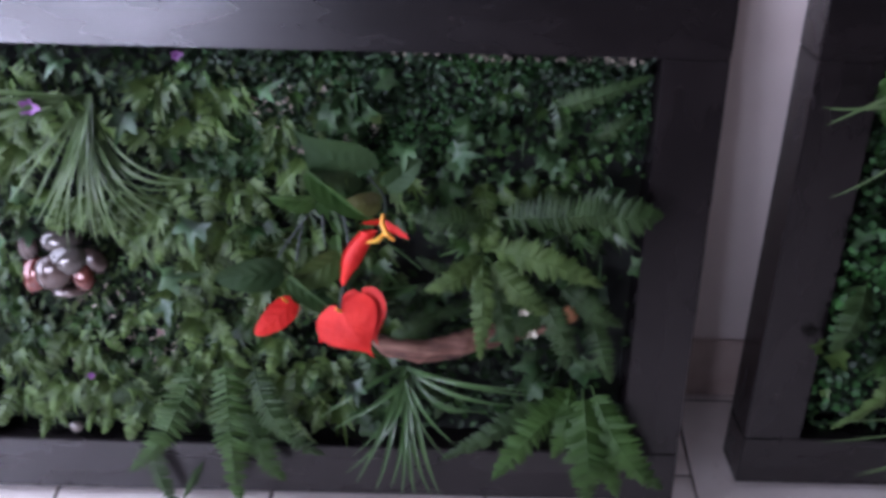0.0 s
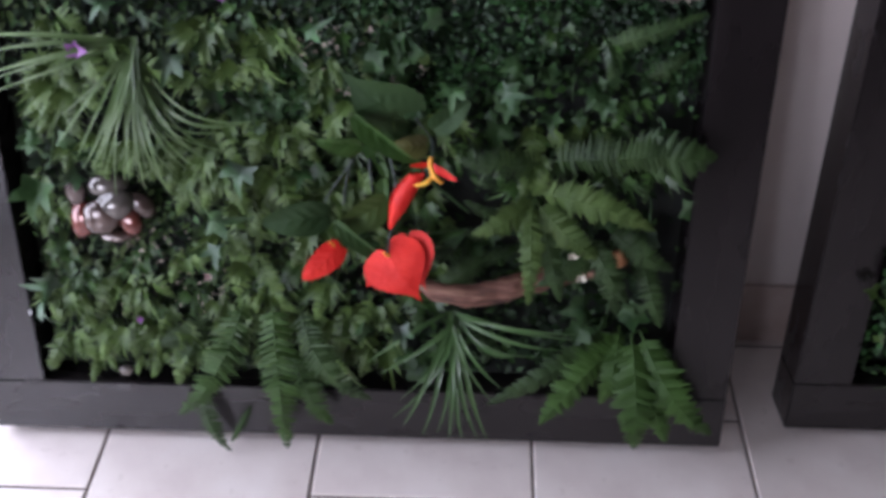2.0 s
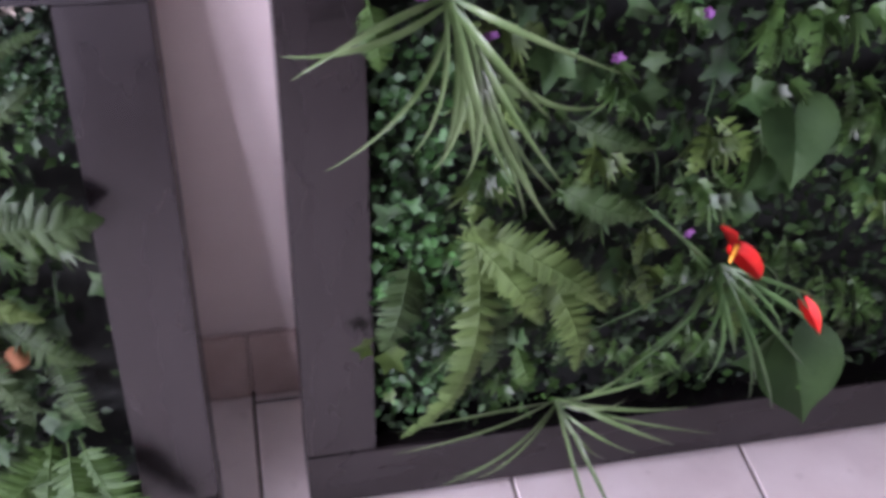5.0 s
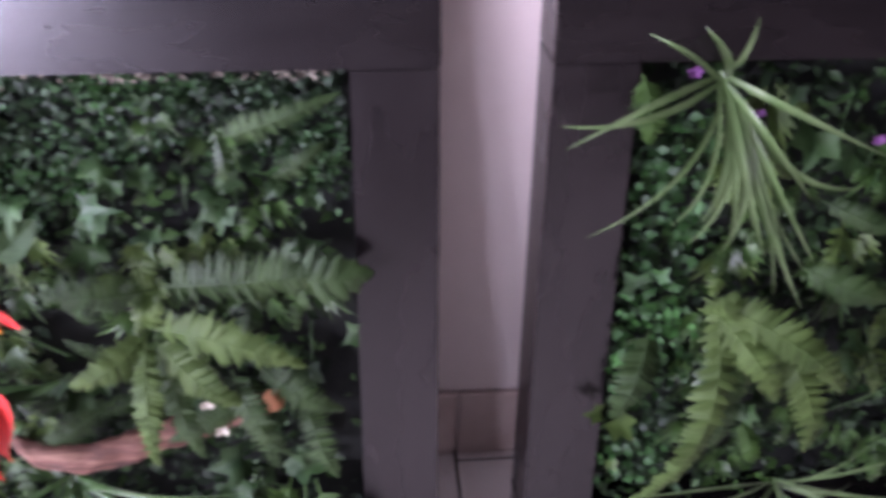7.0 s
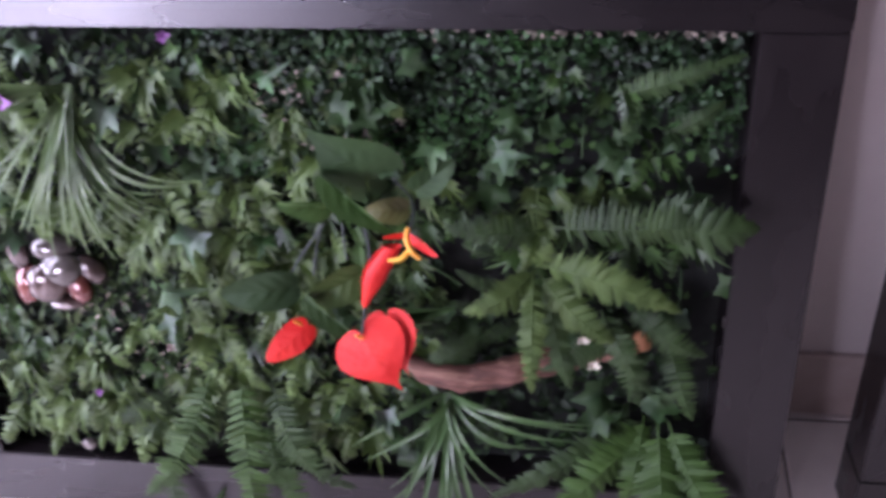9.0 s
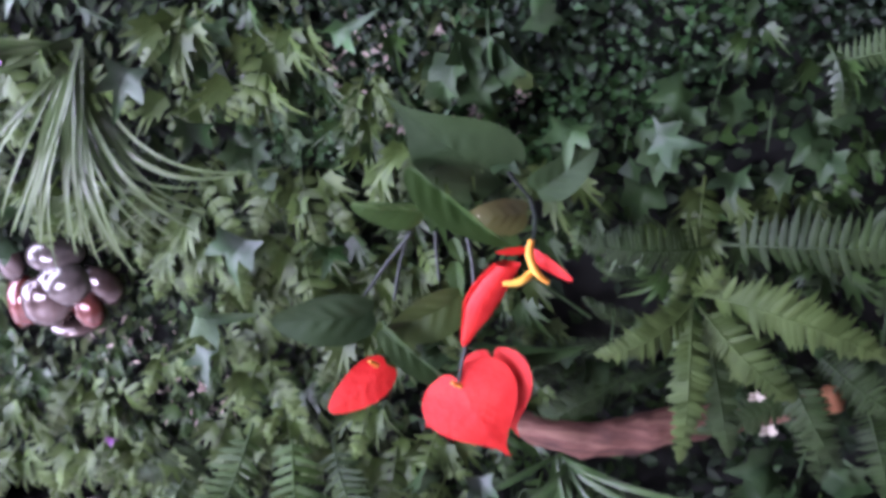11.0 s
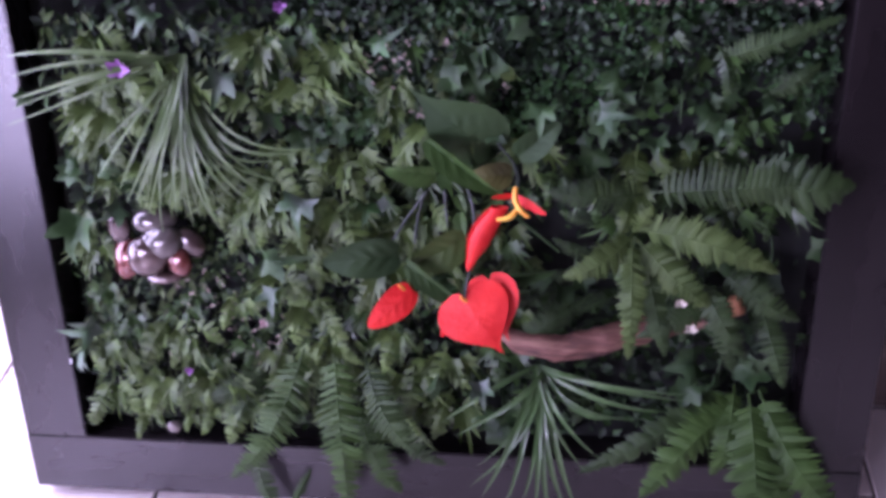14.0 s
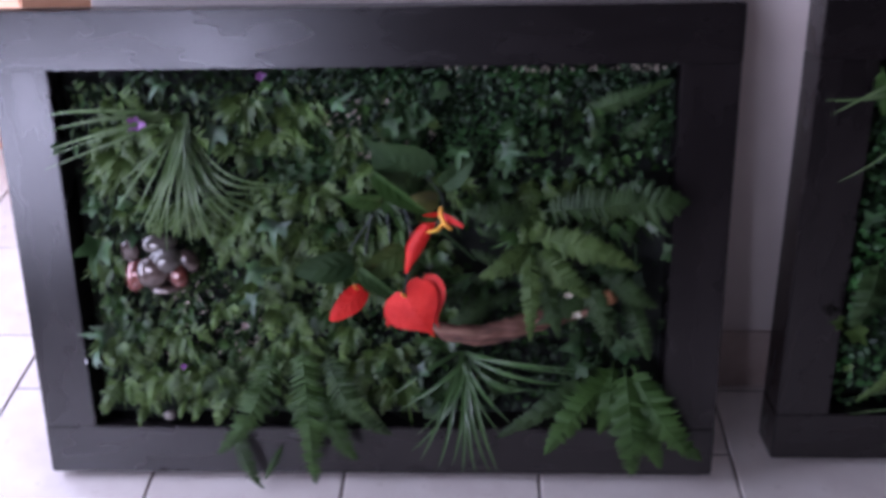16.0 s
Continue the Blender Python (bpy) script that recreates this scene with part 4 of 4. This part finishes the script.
for i in range(12):
    u, v = place_rnd.uniform(0.13, 1.0), place_rnd.uniform(0.14, 0.66)
    sprig(M2, (u, v, place_rnd.uniform(-0.028, -0.012)), place_rnd.choice((3, 4, 5)), place_rnd.uniform(0.034, 0.056), M_IVY, IVY, "ivy_sprig", "dark green artificial ivy sprig with star-shaped leaves", "ivy", "ivy sprigs", 800 + i)

vine = empty("ivy_vine", M2, "bright green artificial ivy leaves at the frame's edge", "ivy", "ivy sprigs")
for k, (a, b, r) in enumerate((((0.089, 0.262, 0.01), (0.118, 0.23, 0.03), 0.9), ((0.089, 0.262, 0.01), (0.055, 0.271, 0.025), 0.8), ((0.101, 0.185, 0), (0.107, 0.175, 0.02), 0.9),
                               ((0.116, 0.42, 0), (0.086, 0.455, 0.02), 0.9), ((0.122, 0.433, 0), (0.137, 0.458, 0.02), 0.9), ((0.396, 0.665, 0), (0.419, 0.648, 0.02), 0.8),
                               ((0.466, 0.627, 0), (0.419, 0.625, 0.02), 0.8), ((0.476, 0.589, 0), (0.425, 0.569, 0.02), 0.9), ((0.244, 0.659, 0), (0.231, 0.633, 0.02), 0.9))):
    leaf(vine, a, b, r, M_IVY_PALE if k > 2 else M_SPRAY, IVY, fold=0.2, droop=0.3, roll=(k * 41) % 50 - 25, rings=3, wave=0.02, seed=950 + k)

grass_tuft(M2, (0.167, 0.662, 0), M_GRASS, "tuft of long light green artificial grass blades over the top rail", "grass tufts", (
    ((0.003, 0.628, 0.035), 0.02, -0.02), ((0.011, 0.604, 0.035), 0.025, 0.04), ((0.039, 0.503, 0.03), 0.035, 0.01), ((0.077, 0.718, 0.04), 0.03, 0.03), ((0.173, 0.735, 0.05), 0.02, 0.0), ((0.340, 0.584, 0.03), 0.03, 0.03),
    ((0.329, 0.547, 0.02), 0.03, -0.05), ((0.145, 0.491, 0.03), 0.035, 0), ((0.125, 0.512, 0.03), 0.035, 0), ((0.181, 0.479, 0.03), 0.04, 0), ((0.213, 0.509, 0.03), 0.04, 0), ((0.249, 0.425, 0.03), 0.045, 0),
    ((0.284, 0.407, 0.03), 0.045, 0), ((0.287, 0.464, 0.03), 0.04, 0.01), ((0.262, 0.440, 0.03), 0.04, 0), ((0.232, 0.470, 0.03), 0.04, 0), ((0.268, 0.540, 0.03), 0.03, 0.02), ((0.160, 0.510, 0.02), 0.03, 0)), 23, 0.0078, 0.006, 0.1, 0.2)

g1 = fern(M2, "artificial fern with light green arching fronds")
for k, (a, b, bow, w, bend, mat) in enumerate((
        ((0.193, 0.420, 0.01), (0.112, 0.134, 0.035), 0.04, 0.065, -0.07, M_FERN_LIGHT), ((0.181, 0.412, 0.01), (0.351, 0.293, 0.04), 0.035, 0.075, -0.05, M_FERN_LIGHT),
        ((0.189, 0.402, 0.012), (0.275, 0.285, 0.04), 0.03, 0.06, -0.02, M_FERN_LIGHT), ((0.264, 0.368, 0.01), (0.321, 0.210, 0.04), 0.03, 0.07, -0.03, M_FERN_LIGHT),
        ((0.200, 0.360, 0), (0.215, 0.200, 0.015), 0.03, 0.06, -0.02, M_FERN_DARK), ((0.129, 0.366, 0), (0.092, 0.258, 0.02), 0.02, 0.07, 0.0, M_FERN_DARK),
        ((0.181, 0.392, 0), (0.206, 0.431, 0.03), 0.02, 0.05, 0.02, M_FERN_LIGHT), ((0.142, 0.344, -0.01), (0.096, 0.262, 0.01), 0.02, 0.05, 0.0, M_FERN_DARK),
        ((0.294, 0.437, -0.006), (0.406, 0.4, 0.01), 0.02, 0.06, 0.0, M_FERN_DARK), ((0.258, 0.23, -0.004), (0.27, 0.179, 0.02), 0.02, 0.04, 0.0, M_FERN),
        ((0.088, 0.665, 0), (0.098, 0.597, 0.015), 0.02, 0.05, 0.0, M_FERN), ((0.303, 0.517, -0.01), (0.396, 0.487, 0.01), 0.02, 0.04, 0.0, M_FERN_DARK))):
    frond(g1, a, b, bow, w * 1.2, mat, 34, bend, 200 + k, tight=0.56)

grass_tuft(M2, (0.316, 0.127, 0), M_GRASS, "tuft of long light green artificial grass blades over the bottom rail", "grass tufts", (
    ((0.108, 0.139, 0.03), 0.02), ((0.102, 0.109, 0.035), 0.025), ((0.162, 0.056, 0.045), 0.03), ((0.174, 0.06, 0.04), 0.03), ((0.392, -0.04, 0.06), 0.045), ((0.361, -0.038, 0.06), 0.045),
    ((0.38, 0.045, 0.03), 0.03), ((0.476, 0.051, 0.03), 0.03), ((0.529, 0.062, 0.03), 0.03), ((0.491, 0.106, 0.02), 0.03), ((0.46, 0.176, 0.02), 0.02), ((0.417, 0.199, 0.02), 0.02),
    ((0.205, 0.052, 0.04), 0.03), ((0.407, 0.142, 0.02), 0.03)), 24)

grass_tuft(M2, (0.503, 0.314, 0), M_GRASS_DARK, "tuft of long artificial grass blades beside the red flowers", "grass tufts", (
    ((0.326, 0.257, 0.03), 0.025), ((0.389, 0.193, 0.03), 0.03), ((0.423, 0.228, 0.03), 0.03), ((0.497, 0.156, 0.03), 0.03), ((0.533, 0.197, 0.03), 0.03), ((0.606, 0.093, 0.03), 0.035),
    ((0.636, 0.16, 0.03), 0.03), ((0.645, 0.209, 0.03), 0.03), ((0.645, 0.262, 0.03), 0.02), ((0.568, 0.118, 0.03), 0.03), ((0.381, 0.425, 0.01), 0.02), ((0.589, 0.216, 0.03), 0.03)), 25)

anth2 = empty("anthurium", M2, "artificial anthurium with dark heart-shaped leaves and red spathes", "anthurium", "anthuriums")
for k, (a, b, r, roll) in enumerate((((0.561, 0.505, 0), (0.556, 0.422, 0.03), 0.7, 10), ((0.6, 0.182, 0), (0.53, 0.171, 0.02), 0.7, -10), ((0.638, 0.158, 0), (0.666, 0.044, 0.02), 0.7, 0),
                                     ((0.531, 0.451, 0), (0.499, 0.421, 0.02), 0.6, 10))):
    leaf(anth2, a, b, r, M_ALEAF, HEART, fold=0.22, droop=0.3, roll=roll, rings=9, wave=0.012, seed=30 + k, vein=0.005)
leaf(anth2, (0.486, 0.372, 0.045), (0.460, 0.412, 0.06), 0.36, M_RED, OVATE, fold=0.3, droop=0.5, roll=30, name="spathe", seed=31)
spathe_far = leaf(anth2, (0.482, 0.378, 0.045), (0.524, 0.334, 0.06), 0.44, M_RED, OVATE, fold=0.3, droop=0.5, roll=-20, name="spathe", seed=32)
leaf(anth2, (0.607, 0.269, 0.045), (0.623, 0.236, 0.06), 0.34, M_RED, HEART, fold=0.3, droop=0.5, name="spathe", seed=33)
tube(spathe_far, "spadix", [(0.490, 0.380, 0.055), (0.476, 0.368, 0.07)], [0.003, 0.002], M_YELLOW, 8)
tube(anth2, "stem", [(0.602, 0.22, -0.02), (0.572, 0.305, 0.02), (0.491, 0.37, 0.045)], [0.0018, 0.0016, 0.0013], M_STEM, 6)
tube(anth2, "stem", [(0.602, 0.22, -0.02), (0.592, 0.286, 0.02), (0.609, 0.267, 0.045)], [0.0018, 0.0016, 0.0013], M_STEM, 6)
for k, at in enumerate(((0.141, 0.665, -0.006), (0.208, 0.623, 0), (0.435, 0.633, 0), (0.345, 0.589, -0.004), (0.458, 0.364, -0.004))):
    small_flower(M2, at, 0.009, M_PURPLE, "small purple artificial flower", 70 + k)

# ---- cardboard carton on the floor behind ----
carton = empty("carton", pose(-0.37, 1.085, 0, 0, 0, 180 - 33.4), "brown cardboard carton with dark printed scribble, on the tiles", "cardboard box")
part("body", box_bm(0, 0.52, -0.38, 0, 0, 0.58, 0.004), M_CARD, carton)
part("tape", box_bm(0.24, 0.29, -0.379, -0.001, 0.5802, 0.5808), M_INK_PALE, carton, "tan parcel tape")
part("flap", box_bm(0.0, 0.52, -0.188, -0.004, 0.5815, 0.5845), M_CARD, carton)
part("printed_bar", box_bm(0.31, 0.4, 0.0003, 0.001, 0.03, 0.06), M_INK_PALE, carton, "pale brown printed bar")
curve_pts = [(0.292 + 0.02 * math.sin(s * 1.1 - 1.2) + 0.006 * math.sin(s * 3.1), 0.088 + s * 0.027) for s in [q * 0.25 for q in range(25)]]
ink = bmesh.new()
prev = None
for q, (x, z) in enumerate(curve_pts):
    w = 0.005 + 0.0025 * math.sin(q * 0.9) + (0.008 if q > 18 else 0.0)
    pair = [ink.verts.new((x - w, 0.0009, z)), ink.verts.new((x + w, 0.0009, z + 0.003))]
    if prev:
        ink.faces.new((prev[0], prev[1], pair[1], pair[0]))
    prev = pair
part("printed_scribble", ink, M_INK, carton, "dark brown printed curling line")


# ---- floor tiles and skirting, piece by piece ----
def tile_mesh(name, w, d, h, mat, edge=0.0018):
    bm = box_bm(0, w, 0, d, -h, 0, edge, 1)
    me = bpy.data.meshes.new(name)
    bm.to_mesh(me)
    bm.free()
    me.materials.append(mat)
    return me


me_tile = tile_mesh("tile", TX - GAP, TY - GAP, 0.006, M_TILE)
far_v, far_f = [], []
tile_rnd = random.Random(5)
for k in range(-9, 18):
    x = JX + k * TX
    shift = YD + (TY / 2 if k % 2 == 0 else 0)
    for r in range(-10, 11):
        y = shift + r * TY
        x0, x1 = x + GAP / 2, x + TX - GAP / 2
        y0, y1 = y + GAP / 2, y + TY - GAP / 2
        if x1 < ROOM_X0 or x0 > ROOM_X1 or y1 < ROOM_Y0 or y0 > ROOM_Y1:
            continue
        if x0 >= ROOM_X0 and x < 3.0 and -1.1 < y < (2.6 if x < 0.2 else YW) and x1 < ROOM_X1:
            ob = new("tile", me_tile)
            ob.parent = ground
            ob.location = (x0, y0, 0.0005 * tile_rnd.uniform(-1, 1))
        else:
            x0, x1, y0, y1 = max(x0, ROOM_X0), min(x1, ROOM_X1), max(y0, ROOM_Y0), min(y1, ROOM_Y1)
            n = len(far_v)
            far_v += [(x0, y0, 0), (x1, y0, 0), (x1, y1, 0), (x0, y1, 0), (x0, y0, -0.006), (x1, y0, -0.006), (x1, y1, -0.006), (x0, y1, -0.006)]
            far_f += [(n, n + 1, n + 2, n + 3), (n, n + 4, n + 5, n + 1), (n + 1, n + 5, n + 6, n + 2), (n + 2, n + 6, n + 7, n + 3), (n + 3, n + 7, n + 4, n)]
rest = mesh_object("far_tiles", far_v, far_f, M_TILE, ground, smooth=False)
tagged(rest, "glossy pale beige floor tiles", kind="stuff")

me_skirt = tile_mesh("skirting_tile", TX - 0.003, 0.008, 0.125, M_SKIRT)
for k in range(2, 11):
    x = JX + k * TX
    if x < 0.14 or x + TX > ROOM_X1:
        continue
    ob = new("skirting_tile", me_skirt)
    ob.parent = near
    ob.location = (x + 0.0015, YW - 0.0085, 0.1265)
